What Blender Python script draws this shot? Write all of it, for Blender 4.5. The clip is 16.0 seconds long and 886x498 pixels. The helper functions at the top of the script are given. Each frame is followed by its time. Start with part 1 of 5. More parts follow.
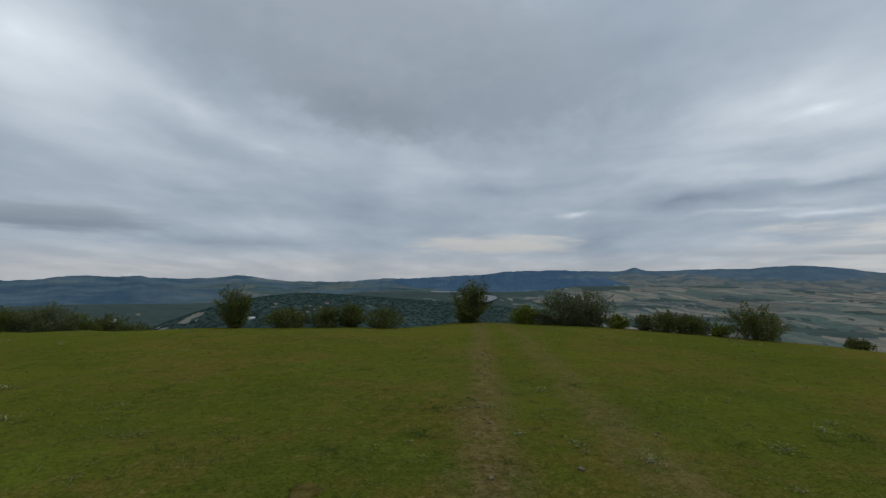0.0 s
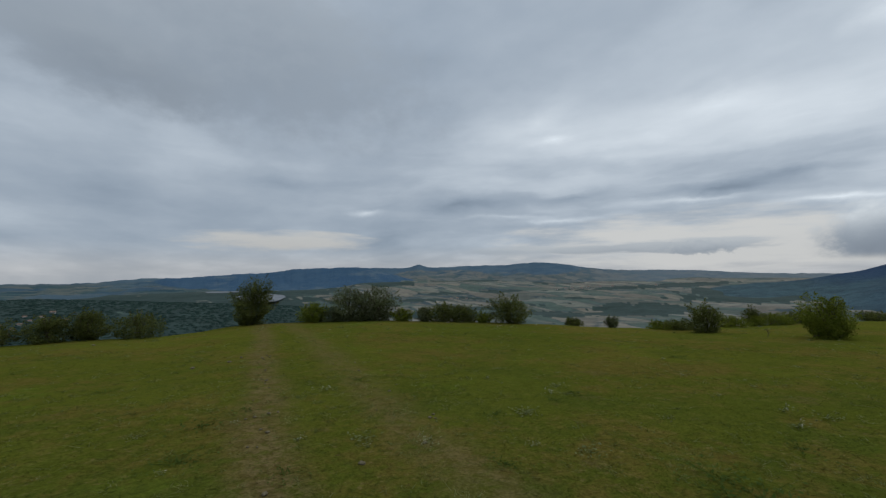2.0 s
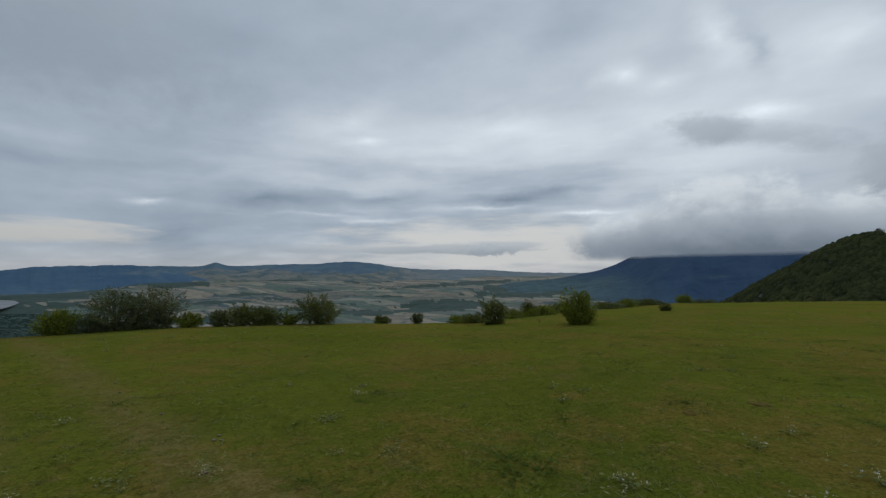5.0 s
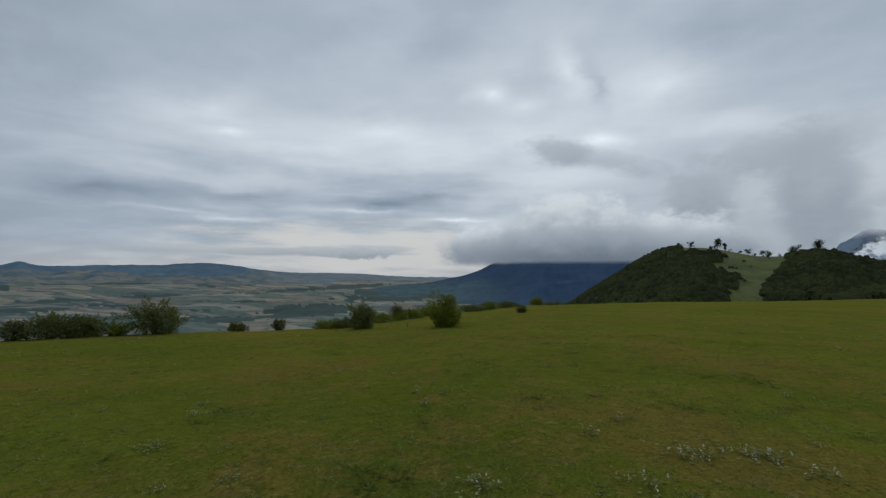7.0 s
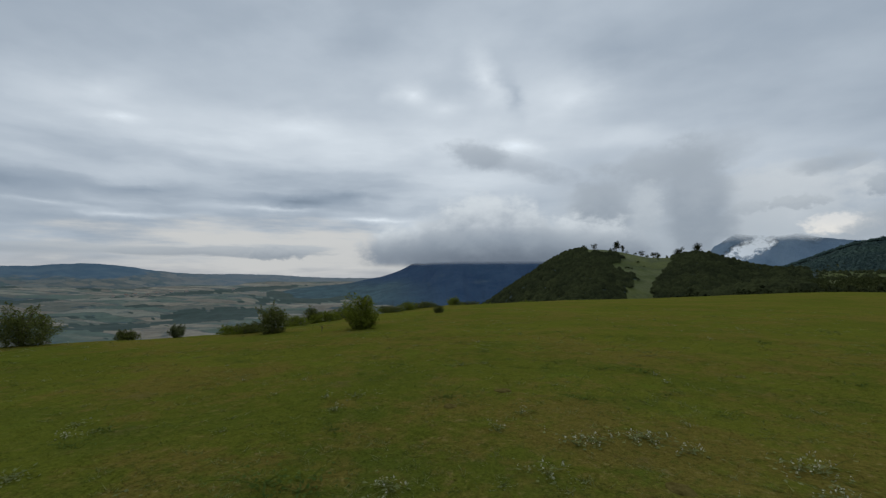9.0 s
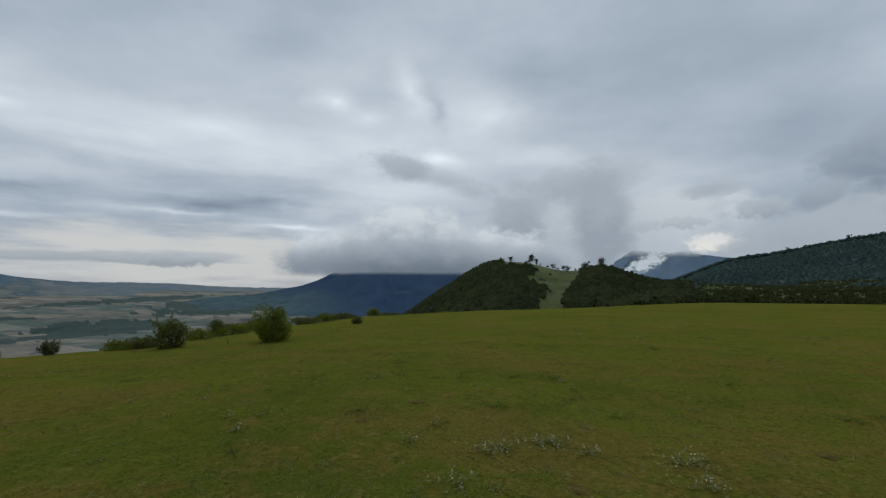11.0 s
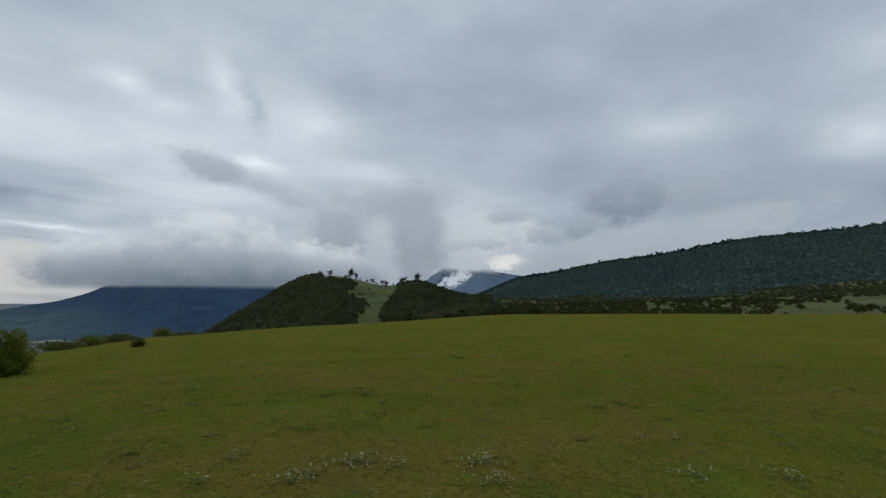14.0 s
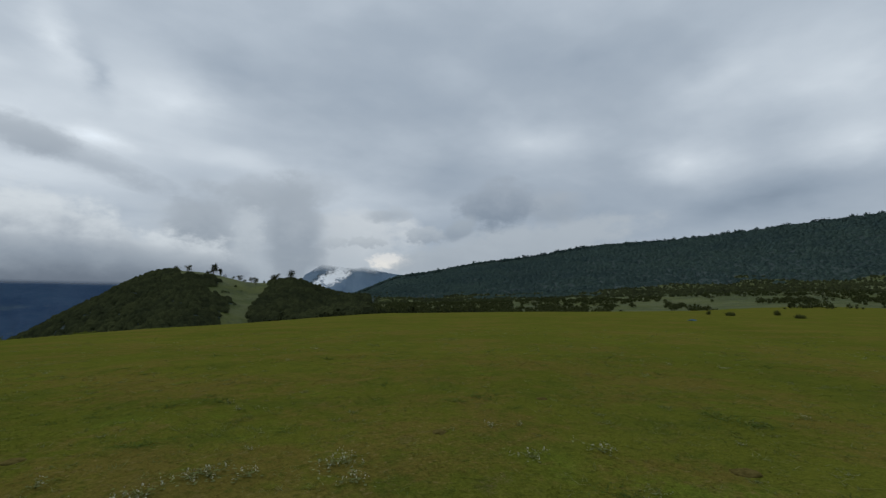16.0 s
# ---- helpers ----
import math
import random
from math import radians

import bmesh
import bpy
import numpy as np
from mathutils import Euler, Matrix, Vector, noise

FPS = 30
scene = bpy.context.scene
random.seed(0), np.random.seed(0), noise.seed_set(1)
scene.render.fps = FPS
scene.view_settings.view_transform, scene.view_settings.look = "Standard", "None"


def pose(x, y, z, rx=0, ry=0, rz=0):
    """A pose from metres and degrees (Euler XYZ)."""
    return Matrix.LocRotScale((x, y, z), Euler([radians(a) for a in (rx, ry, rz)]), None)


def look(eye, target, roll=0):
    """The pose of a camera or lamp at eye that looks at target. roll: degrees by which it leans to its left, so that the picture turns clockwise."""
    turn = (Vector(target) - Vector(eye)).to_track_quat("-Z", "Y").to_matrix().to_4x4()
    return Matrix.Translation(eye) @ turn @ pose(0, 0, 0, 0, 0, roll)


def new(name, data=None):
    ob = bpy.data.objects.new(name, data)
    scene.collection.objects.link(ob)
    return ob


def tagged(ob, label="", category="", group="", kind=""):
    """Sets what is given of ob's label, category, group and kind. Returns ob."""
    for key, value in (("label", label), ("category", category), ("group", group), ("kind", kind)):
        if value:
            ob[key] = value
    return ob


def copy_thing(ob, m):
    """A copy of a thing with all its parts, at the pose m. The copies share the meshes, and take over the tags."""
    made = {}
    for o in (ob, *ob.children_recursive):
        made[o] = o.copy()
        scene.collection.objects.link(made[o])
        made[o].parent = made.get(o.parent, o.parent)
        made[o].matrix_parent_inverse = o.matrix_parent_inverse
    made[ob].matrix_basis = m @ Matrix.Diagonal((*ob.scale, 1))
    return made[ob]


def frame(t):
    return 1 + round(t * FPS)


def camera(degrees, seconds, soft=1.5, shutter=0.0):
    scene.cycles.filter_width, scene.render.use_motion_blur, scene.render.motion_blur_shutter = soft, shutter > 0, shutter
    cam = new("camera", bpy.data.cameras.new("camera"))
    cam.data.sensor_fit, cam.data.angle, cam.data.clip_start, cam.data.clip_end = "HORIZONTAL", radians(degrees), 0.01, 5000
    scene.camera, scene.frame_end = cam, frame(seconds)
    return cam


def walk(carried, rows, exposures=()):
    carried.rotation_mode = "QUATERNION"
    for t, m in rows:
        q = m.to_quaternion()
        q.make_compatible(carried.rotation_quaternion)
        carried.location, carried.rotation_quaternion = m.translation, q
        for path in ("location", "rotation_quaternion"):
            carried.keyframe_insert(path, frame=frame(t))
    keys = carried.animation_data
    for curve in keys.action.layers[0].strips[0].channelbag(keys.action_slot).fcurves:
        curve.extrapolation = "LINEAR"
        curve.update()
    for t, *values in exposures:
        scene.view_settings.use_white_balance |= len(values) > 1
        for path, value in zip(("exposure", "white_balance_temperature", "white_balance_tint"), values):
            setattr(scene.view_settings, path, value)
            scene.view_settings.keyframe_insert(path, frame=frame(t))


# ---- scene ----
cam = camera(90.7, 16.0, soft=1.35)
PATH = [
    (0.0, pose(0.000, -0.000, 1.700, 93.59, -0.48, -3.15)),
    (0.5, pose(0.019, 0.002, 1.700, 93.73, -0.22, -9.07)),
    (1.0, pose(0.029, 0.036, 1.702, 93.89, -0.24, -16.13)),
    (1.5, pose(0.071, 0.067, 1.696, 93.68, 0.03, -23.28)),
    (2.0, pose(0.099, 0.088, 1.686, 93.26, 0.32, -29.92)),
    (2.5, pose(0.119, 0.108, 1.680, 93.12, 0.33, -34.99)),
    (3.0, pose(0.125, 0.097, 1.692, 93.05, 0.37, -39.33)),
    (3.5, pose(0.143, 0.089, 1.692, 93.09, 0.39, -42.90)),
    (6.0, pose(0.468, 0.346, 1.649, 93.22, -0.17, -62.99)),
    (6.5, pose(0.525, 0.292, 1.649, 93.47, -0.38, -67.51)),
    (7.0, pose(0.526, 0.264, 1.652, 93.54, -0.22, -70.82)),
    (7.5, pose(0.543, 0.242, 1.652, 93.49, -0.11, -73.33)),
    (8.0, pose(0.558, 0.214, 1.648, 93.45, 0.07, -75.53)),
    (8.5, pose(0.527, 0.201, 1.658, 93.46, 0.11, -78.14)),
    (9.0, pose(0.539, 0.176, 1.668, 93.63, 0.07, -81.29)),
    (11.5, pose(0.550, 0.107, 1.672, 95.51, -0.33, -94.29)),
    (12.0, pose(0.549, 0.101, 1.676, 96.06, -0.27, -97.57)),
    (12.5, pose(0.566, 0.098, 1.687, 96.63, -0.12, -101.92)),
    (13.0, pose(0.563, 0.100, 1.686, 97.01, 0.05, -106.50)),
    (13.5, pose(0.567, 0.074, 1.689, 97.09, 0.06, -110.80)),
    (14.0, pose(0.570, 0.064, 1.686, 96.95, -0.02, -114.84)),
    (14.5, pose(0.552, 0.059, 1.686, 96.89, 0.15, -118.18)),
    (15.0, pose(0.475, 0.059, 1.701, 97.01, 0.14, -122.08)),
    (15.5, pose(0.449, 0.010, 1.699, 96.99, 0.08, -126.26)),
    (16.0, pose(0.405, -0.017, 1.711, 96.81, -0.09, -130.57)),
]
walk(cam, PATH)

# ---- light: an overcast sky with its clouds, and a broad weak sun ----
SUN_AZ, SUN_EL = 75.0, 48.0


class Nodes:
    """Short hand for a node tree: each call adds a node and returns its first output."""

    def __init__(self, tree):
        self.tree = tree

    def put(self, socket, value):
        if isinstance(value, bpy.types.NodeSocket):
            self.tree.links.new(value, socket)
        else:
            socket.default_value = value

    def add(self, kind, *values, out=0, operation="", gradient_type="", vector_type="", **sockets):
        n = self.tree.nodes.new("ShaderNode" + kind)
        if operation:
            n.operation = operation
        if gradient_type:
            n.gradient_type = gradient_type
        if vector_type:
            n.vector_type = vector_type
        for key, value in sockets.items():
            self.put(n.inputs[key], value)
        for k, value in enumerate(values):
            if value is not None:
                self.put(n.inputs[k], value)
        return n.outputs[out]

    def math(self, operation, a, b=0.0, c=0.0):
        return self.add("Math", a, b, c, operation=operation)

    def mix(self, fac, a, b, blend="MIX"):
        n = self.tree.nodes.new("ShaderNodeMix")
        n.data_type, n.blend_type = "RGBA", blend
        self.put(n.inputs[0], fac)
        for socket, value in ((n.inputs[6], a), (n.inputs[7], b)):
            self.put(socket, (*value, 1) if isinstance(value, tuple) and len(value) == 3 else value)
        return n.outputs[2]

    def noise(self, vector, scale, detail=4.0, rough=0.55, out=0):
        return self.add("TexNoise", vector, None, scale, detail, rough, out=out)

    def ramp(self, value, lo, hi, a=0.0, b=1.0, smooth=True):
        n = self.tree.nodes.new("ShaderNodeMapRange")
        n.interpolation_type = "SMOOTHSTEP" if smooth else "LINEAR"
        for socket, v in zip(n.inputs, (value, lo, hi, a, b)):
            self.put(socket, v)
        return n.outputs[0]

    def mapped(self, vector, loc=(0, 0, 0), rot=(0, 0, 0), scale=(1, 1, 1), kind="POINT"):
        return self.add("Mapping", vector, loc, rot, scale, vector_type=kind)


world = bpy.data.worlds.new("sky")
scene.world = world
world.use_nodes = True
wn = Nodes(world.node_tree)
way = wn.add("TexCoord")
xyz = world.node_tree.nodes.new("ShaderNodeSeparateXYZ")
world.node_tree.links.new(way, xyz.inputs[0])
dx, dy, dz = xyz.outputs
azimuth = wn.math("MULTIPLY", wn.math("ARCTAN2", dx, dy), 180 / math.pi)
height = wn.math("MULTIPLY", wn.math("ARCSINE", dz), 180 / math.pi)
# the cloud deck lies flat overhead: its pattern shrinks towards the horizon
lift = wn.math("ADD", wn.math("MAXIMUM", dz, 0.0), 0.13)
deck = wn.add("CombineXYZ", wn.math("DIVIDE", dx, lift), wn.math("DIVIDE", dy, lift), 0.0)
turned = wn.mapped(deck, rot=(0, 0, radians(-28)), scale=(1.0, 0.55, 1.0))
broad = wn.noise(turned, 0.7, 4, 0.45)
fine = wn.noise(turned, 1.9, 4, 0.5)
puffs = wn.noise(wn.mapped(way, scale=(1.0, 1.0, 2.2)), 3.2, 6, 0.52)
# a wavering of the places at which the single clouds sit
plain = wn.add("CombineXYZ", azimuth, height, 0.0)
waver = wn.add("VectorMath", wn.noise(wn.mapped(plain, scale=(0.10, 0.2, 1)), 1.0, 5, 0.6, out=1), (0.5, 0.5, 0.5), operation="SUBTRACT")
spread = wn.add("VectorMath", waver, (7.0, 2.6, 0.0), operation="MULTIPLY")
place = wn.add("VectorMath", plain, spread, operation="ADD")

# soft light and dark parts of the deck: azimuth, height, half width, half height, tilt (degrees), lighter or darker
CLOUDS = [
    (-9.7, 21.6, 8.5, 2.6, -12, -0.09), (-42.0, 22.0, 15.0, 10.0, 0, 0.16), (-28.0, 18.5, 8.0, 3.2, -20, 0.08), (-19.0, 15.8, 8.0, 2.6, -8, 0.08),
    (-30.0, 13.0, 20.0, 4.5, -8, 0.05), (-26.0, 3.9, 24.0, 1.2, 0, -0.07), (-8.0, 9.0, 20.0, 3.6, 0, -0.07), (10.0, 11.2, 14.0, 2.0, 0, -0.06),
    (22.8, 4.4, 9.0, 5.0, 0, -0.10), (20.7, 7.9, 3.0, 0.6, 0, 0.13), (28.0, 26.5, 16.0, 6.0, 0, -0.05), (4.0, 33.0, 26.0, 4.0, 0, 0.03),
    (44.2, 16.6, 4.2, 1.0, 6, 0.11), (42.0, 18.6, 13.0, 3.5, 8, 0.10), (55.0, 16.0, 14.0, 3.0, 4, 0.09), (31.8, 8.9, 10.0, 1.3, 3, -0.08),
    (47.4, 9.8, 12.0, 1.3, 3, -0.09), (62.0, 9.6, 10.0, 1.3, 2, -0.11), (36.0, 9.3, 10.0, 1.6, 2, -0.04), (44.0, 6.7, 12.0, 0.7, 3, 0.10),
    (38.5, 7.2, 6.0, 0.45, 0, 0.08), (60.0, 8.4, 6.0, 0.40, 1, 0.11), (72.0, 7.5, 6.0, 0.45, 2, 0.13), (62.6, 18.0, 13.0, 2.4, 0, 0.09),
    (70.0, 15.4, 16.0, 2.2, 2, 0.07), (69.5, 28.0, 10.0, 4.5, 0, -0.05), (69.0, 10.3, 9.0, 1.5, 2, -0.11), (76.8, 23.2, 3.6, 2.0, 0, 0.12),
    (86.8, 25.0, 2.6, 4.6, 20, 0.09), (81.5, 21.6, 4.0, 2.2, 0, 0.06), (90.3, 22.4, 1.8, 4.6, 16, -0.07), (97.5, 21.6, 6.5, 4.6, 0, 0.085),
    (91.2, 16.7, 3.2, 1.4, 0, 0.13), (104.0, 16.5, 9.0, 2.4, 0, 0.05), (120.0, 27.0, 24.0, 7.0, 0, -0.06), (118.0, 18.5, 10.0, 3.5, 10, -0.03),
    (85.0, 17.0, 62.0, 20.0, 0, 0.09), (80.0, 12.5, 16.0, 4.0, 0, 0.05), (142.5, 20.0, 10.0, 4.2, 0, 0.08), (160.2, 15.7, 7.5, 4.5, 0, 0.13),
    (176.0, 15.0, 8.0, 4.0, 0, 0.10), (168.0, 11.0, 16.0, 2.6, 8, -0.09), (174.0, 21.0, 13.0, 11.0, 0, 0.12), (104.0, 26.0, 14.0, 5.0, 0, -0.05), (165.0, 24.0, 10.0, 4.0, 20, 0.06),
    (150.0, 29.0, 20.0, 5.0, 5, -0.05), (131.0, 17.0, 9.0, 4.0, 0, -0.04), (153.0, 9.5, 10.0, 2.0, 6, 0.03),
]
tone = wn.math("ADD", wn.ramp(broad, 0.3, 0.7, -0.03, 0.03), wn.ramp(fine, 0.3, 0.7, -0.018, 0.018))
tone = wn.math("ADD", tone, wn.ramp(puffs, 0.3, 0.7, -0.024, 0.024))
# long thin streaks low in the west and north, where the deck is layered
streaks = wn.noise(wn.mapped(place, rot=(0, 0, radians(-4)), scale=(0.06, 0.42, 1)), 1.0, 4, 0.5)
layered = wn.math("MULTIPLY", wn.math("MULTIPLY", wn.ramp(azimuth, 98.0, 78.0), wn.ramp(azimuth, 5.0, 45.0, 0.4, 1.0)), wn.ramp(height, 24.0, 9.0))
tone = wn.math("MULTIPLY_ADD", wn.ramp(streaks, 0.3, 0.7, -0.034, 0.034), layered, tone)
for az, el, half_w, half_h, tilt, amount in CLOUDS:
    at = wn.mapped(place, loc=(az, el, 0), rot=(0, 0, radians(tilt)), scale=(half_w * 1.3, half_h * 1.3, 1), kind="TEXTURE")
    blob = wn.add("TexGradient", at, gradient_type="QUADRATIC_SPHERE", out=1)
    tone = wn.math("MULTIPLY_ADD", blob, amount * 1.15, tone)

# brightness of the deck by height: paler near the horizon, where it thins out
level = wn.ramp(height, 0.0, 30.0, 0.0, 1.0, smooth=False)
base = wn.mix(level, (0.370, 0.412, 0.46), (0.392, 0.436, 0.487))
warm = wn.math("MULTIPLY", wn.ramp(height, 4.2, 0.3), wn.ramp(azimuth, 108.0, 70.0))
base = wn.mix(wn.math("MULTIPLY", warm, 0.75), base, (0.44, 0.43, 0.425))
light = wn.math("MULTIPLY_ADD", wn.math("MAXIMUM", tone, 0.0), 1.5, wn.math("MULTIPLY_ADD", tone, 2.6, 1.0))
# shaded cloud turns bluer, lit cloud whiter
cool = wn.mix(wn.ramp(tone, -0.22, 0.2), (0.87, 1.0, 1.15), (1.02, 1.01, 0.985))
clouds = wn.add("VectorMath", wn.mix(1.0, base, cool, "MULTIPLY"), operation="MULTIPLY")
world.node_tree.links.new(wn.add("CombineXYZ", light, light, light), clouds.node.inputs[1])

# single clouds with an edge of their own, one over the other
lumps = wn.ramp(wn.noise(wn.mapped(plain, scale=(0.24, 0.36, 1)), 1.0, 7, 0.6), 0.28, 0.72, 0.0, 1.0, smooth=False)
wisps = wn.ramp(wn.noise(wn.mapped(plain, scale=(0.09, 0.60, 1)), 1.0, 6, 0.6), 0.28, 0.72, 0.0, 1.0, smooth=False)
small = wn.ramp(wn.noise(wn.mapped(plain, scale=(0.7, 1.0, 1)), 1.0, 6, 0.62), 0.28, 0.72, 0.0, 1.0, smooth=False)


def cloud(under, az, el, half_w, half_h, tilt, low, high, soft=0.25, torn=0.5, solid=0.9, foot=None, grain=None, grade=None):
    """Lays a cloud over what is there: its colour at the foot and at the top, how soft and how torn its edge is."""
    low, high = [c if c[0] > 0.96 * c[1] else (c[0] * 0.97, c[1], c[2] * 1.025) for c in (low, high)]
    at = wn.mapped(plain, loc=(az, el, 0), rot=(0, 0, radians(tilt)), scale=(half_w * 1.5, half_h * 1.5, 1), kind="TEXTURE")
    body = wn.add("TexGradient", at, gradient_type="SPHERICAL", out=1)
    edge = wn.math("MULTIPLY_ADD", wn.math("SUBTRACT", grain or lumps, 0.5), torn, body)
    seen = wn.math("MULTIPLY", wn.ramp(edge, 0.33 - soft / 2, 0.33 + soft / 2), wn.ramp(body, 0.0, 0.12))
    if foot is not None:
        seen = wn.math("MULTIPLY", seen, wn.ramp(height, foot - 0.35, foot + 0.45))
    e0, e1 = grade or (el - half_h, el + half_h)
    up = wn.math("MULTIPLY_ADD", wn.math("SUBTRACT", grain or lumps, 0.5), 0.4, wn.ramp(height, e0, e1, smooth=False))
    return wn.mix(wn.math("MULTIPLY", seen, solid), under, wn.mix(wn.ramp(up, 0.05, 0.95), low, high))


shown = clouds
# the dark sheet overhead, with its long slanting edge
shown = cloud(shown, -7.0, 28.5, 31.0, 9.5, -10, (0.265, 0.305, 0.355), (0.33, 0.37, 0.415), 0.5, 0.28, 0.75, grade=(18, 34))
shown = cloud(shown, -8.5, 22.0, 9.0, 3.2, -14, (0.235, 0.27, 0.315), (0.30, 0.34, 0.385), 0.9, 0.35, 0.65)
shown = cloud(shown, -38.5, 5.6, 7.5, 1.4, 0, (0.19, 0.225, 0.275), (0.28, 0.32, 0.37), 0.6, 0.6, 0.85, grain=wisps)
# pale light under the deck's edge
shown = cloud(shown, 9.5, 4.1, 9.0, 1.1, 0, (0.52, 0.51, 0.485), (0.56, 0.555, 0.53), 0.8, 1.0, 0.75, grain=wisps)
shown = cloud(shown, 62.0, 3.4, 19.0, 3.0, 0, (0.57, 0.58, 0.58), (0.60, 0.605, 0.595), 0.6, 0.7, 0.9, grain=wisps)
shown = cloud(shown, 55.5, 3.0, 11.0, 0.75, 1, (0.29, 0.325, 0.37), (0.44, 0.47, 0.50), 0.4, 0.9, 0.85, 1.9, grain=wisps, grade=(2.0, 4.2))
shown = cloud(shown, 60.5, 2.8, 3.6, 0.7, 0, (0.27, 0.305, 0.35), (0.40, 0.43, 0.465), 0.3, 0.9, 0.8, 1.8, grain=small)
shown = cloud(shown, 39.5, 2.9, 7.0, 0.5, 0, (0.34, 0.375, 0.415), (0.42, 0.45, 0.48), 0.5, 0.8, 0.6, grain=wisps)
# the bright gap and what drifts before it
shown = cloud(shown, 119.6, 7.2, 6.8, 4.4, 0, (0.46, 0.50, 0.54), (0.58, 0.61, 0.635), 0.5, 0.55, 0.9)
shown = cloud(shown, 123.6, 5.2, 2.4, 1.0, 0, (0.80, 0.785, 0.745), (0.70, 0.71, 0.71), 0.5, 0.7, 0.9, grain=small)
shown = cloud(shown, 123.2, 11.2, 2.6, 0.9, 5, (0.33, 0.37, 0.415), (0.42, 0.46, 0.50), 0.7, 0.9, 0.7)
shown = cloud(shown, 120.5, 7.6, 2.2, 0.7, 0, (0.36, 0.395, 0.435), (0.45, 0.485, 0.515), 0.5, 1.0, 0.7, grain=small)
shown = cloud(shown, 116.5, 7.4, 1.6, 0.7, 0, (0.36, 0.395, 0.435), (0.45, 0.485, 0.515), 0.5, 1.0, 0.6, grain=small)
shown = cloud(shown, 128.3, 8.5, 2.4, 1.1, 0, (0.31, 0.35, 0.40), (0.42, 0.46, 0.50), 0.4, 0.8, 0.8, grain=small)
shown = cloud(shown, 139.0, 6.4, 15.0, 3.0, 9, (0.355, 0.395, 0.44), (0.42, 0.46, 0.50), 0.35, 0.5, 0.85)
shown = cloud(shown, 144.5, 11.9, 3.6, 2.0, 0, (0.30, 0.345, 0.40), (0.37, 0.41, 0.455), 0.6, 0.5, 0.75)
shown = cloud(shown, 137.8, 12.4, 4.6, 2.8, 4, (0.215, 0.26, 0.32), (0.34, 0.385, 0.44), 0.42, 0.6, 0.9, grade=(9.0, 16.5))
shown = cloud(shown, 132.9, 9.4, 2.4, 1.1, 32, (0.27, 0.315, 0.37), (0.35, 0.395, 0.44), 0.5, 0.7, 0.8)
# columns of grey cloud, and the dark scrap above the bank
shown = cloud(shown, 106.0, 6.5, 10.0, 6.5, 0, (0.36, 0.40, 0.445), (0.45, 0.49, 0.53), 0.7, 0.4, 0.7)
shown = cloud(shown, 109.8, 13.2, 6.5, 2.0, 10, (0.32, 0.36, 0.405), (0.39, 0.43, 0.475), 0.8, 0.5, 0.7)
shown = cloud(shown, 111.6, 8.0, 3.3, 6.6, 6, (0.265, 0.305, 0.355), (0.36, 0.40, 0.445), 0.45, 0.4, 0.85)
shown = cloud(shown, 101.2, 6.8, 3.3, 5.6, -4, (0.245, 0.285, 0.335), (0.36, 0.40, 0.445), 0.5, 0.4, 0.85)
shown = cloud(shown, 106.3, 7.6, 1.5, 3.2, -6, (0.42, 0.46, 0.50), (0.50, 0.54, 0.575), 0.8, 0.7, 0.7, grain=small)
shown = cloud(shown, 90.3, 14.3, 7.6, 1.15, -15, (0.29, 0.33, 0.38), (0.38, 0.42, 0.465), 1.0, 0.8, 0.5)
shown = cloud(shown, 85.6, 15.6, 3.4, 1.6, -10, (0.28, 0.32, 0.37), (0.36, 0.40, 0.445), 0.7, 0.7, 0.6)
# the bank that sits on the mountain, pale above and dark at its flat base
for az, el, half_w, half_h in ((97.5, 3.2, 9.0, 4.2), (78.8, 3.2, 7.6, 3.6), (87.0, 4.0, 9.0, 6.2)):
    shown = cloud(shown, az, el, half_w, half_h, 0, (0.26, 0.30, 0.355), (0.64, 0.675, 0.70), 0.26, 0.34, 0.95, 1.5, grade=(2.4, 2.0 + 1.45 * half_h))
shown = cloud(shown, 89.0, 2.6, 13.5, 2.7, 0, (0.12, 0.15, 0.195), (0.27, 0.31, 0.36), 0.9, 0.4, 0.9, 1.2, grade=(1.6, 5.2))

air = wn.tree.nodes.new("ShaderNodeTexSky")
air.sky_type, air.sun_disc = "NISHITA", False
air.sun_elevation, air.sun_rotation = radians(SUN_EL), radians(SUN_AZ)
thin = wn.mix(1.0, air.outputs[0], (0.08, 0.08, 0.08), "MULTIPLY")
cover = wn.ramp(height, -4.0, 12.0, 0.97, 0.985)
background = world.node_tree.nodes["Background"]
world.node_tree.links.new(wn.mix(cover, thin, shown), background.inputs[0])
background.inputs[1].default_value = 1.0

sun = new("sun", bpy.data.lights.new("sun", "SUN"))
sun.data.energy, sun.data.angle, sun.data.color = 0.6, radians(35), (1.0, 0.97, 0.92)
a, e = radians(SUN_AZ), radians(SUN_EL)
sun.matrix_world = look((0, 0, 60), (-math.sin(a) * math.cos(e), -math.cos(a) * math.cos(e), 60 - math.sin(e)))

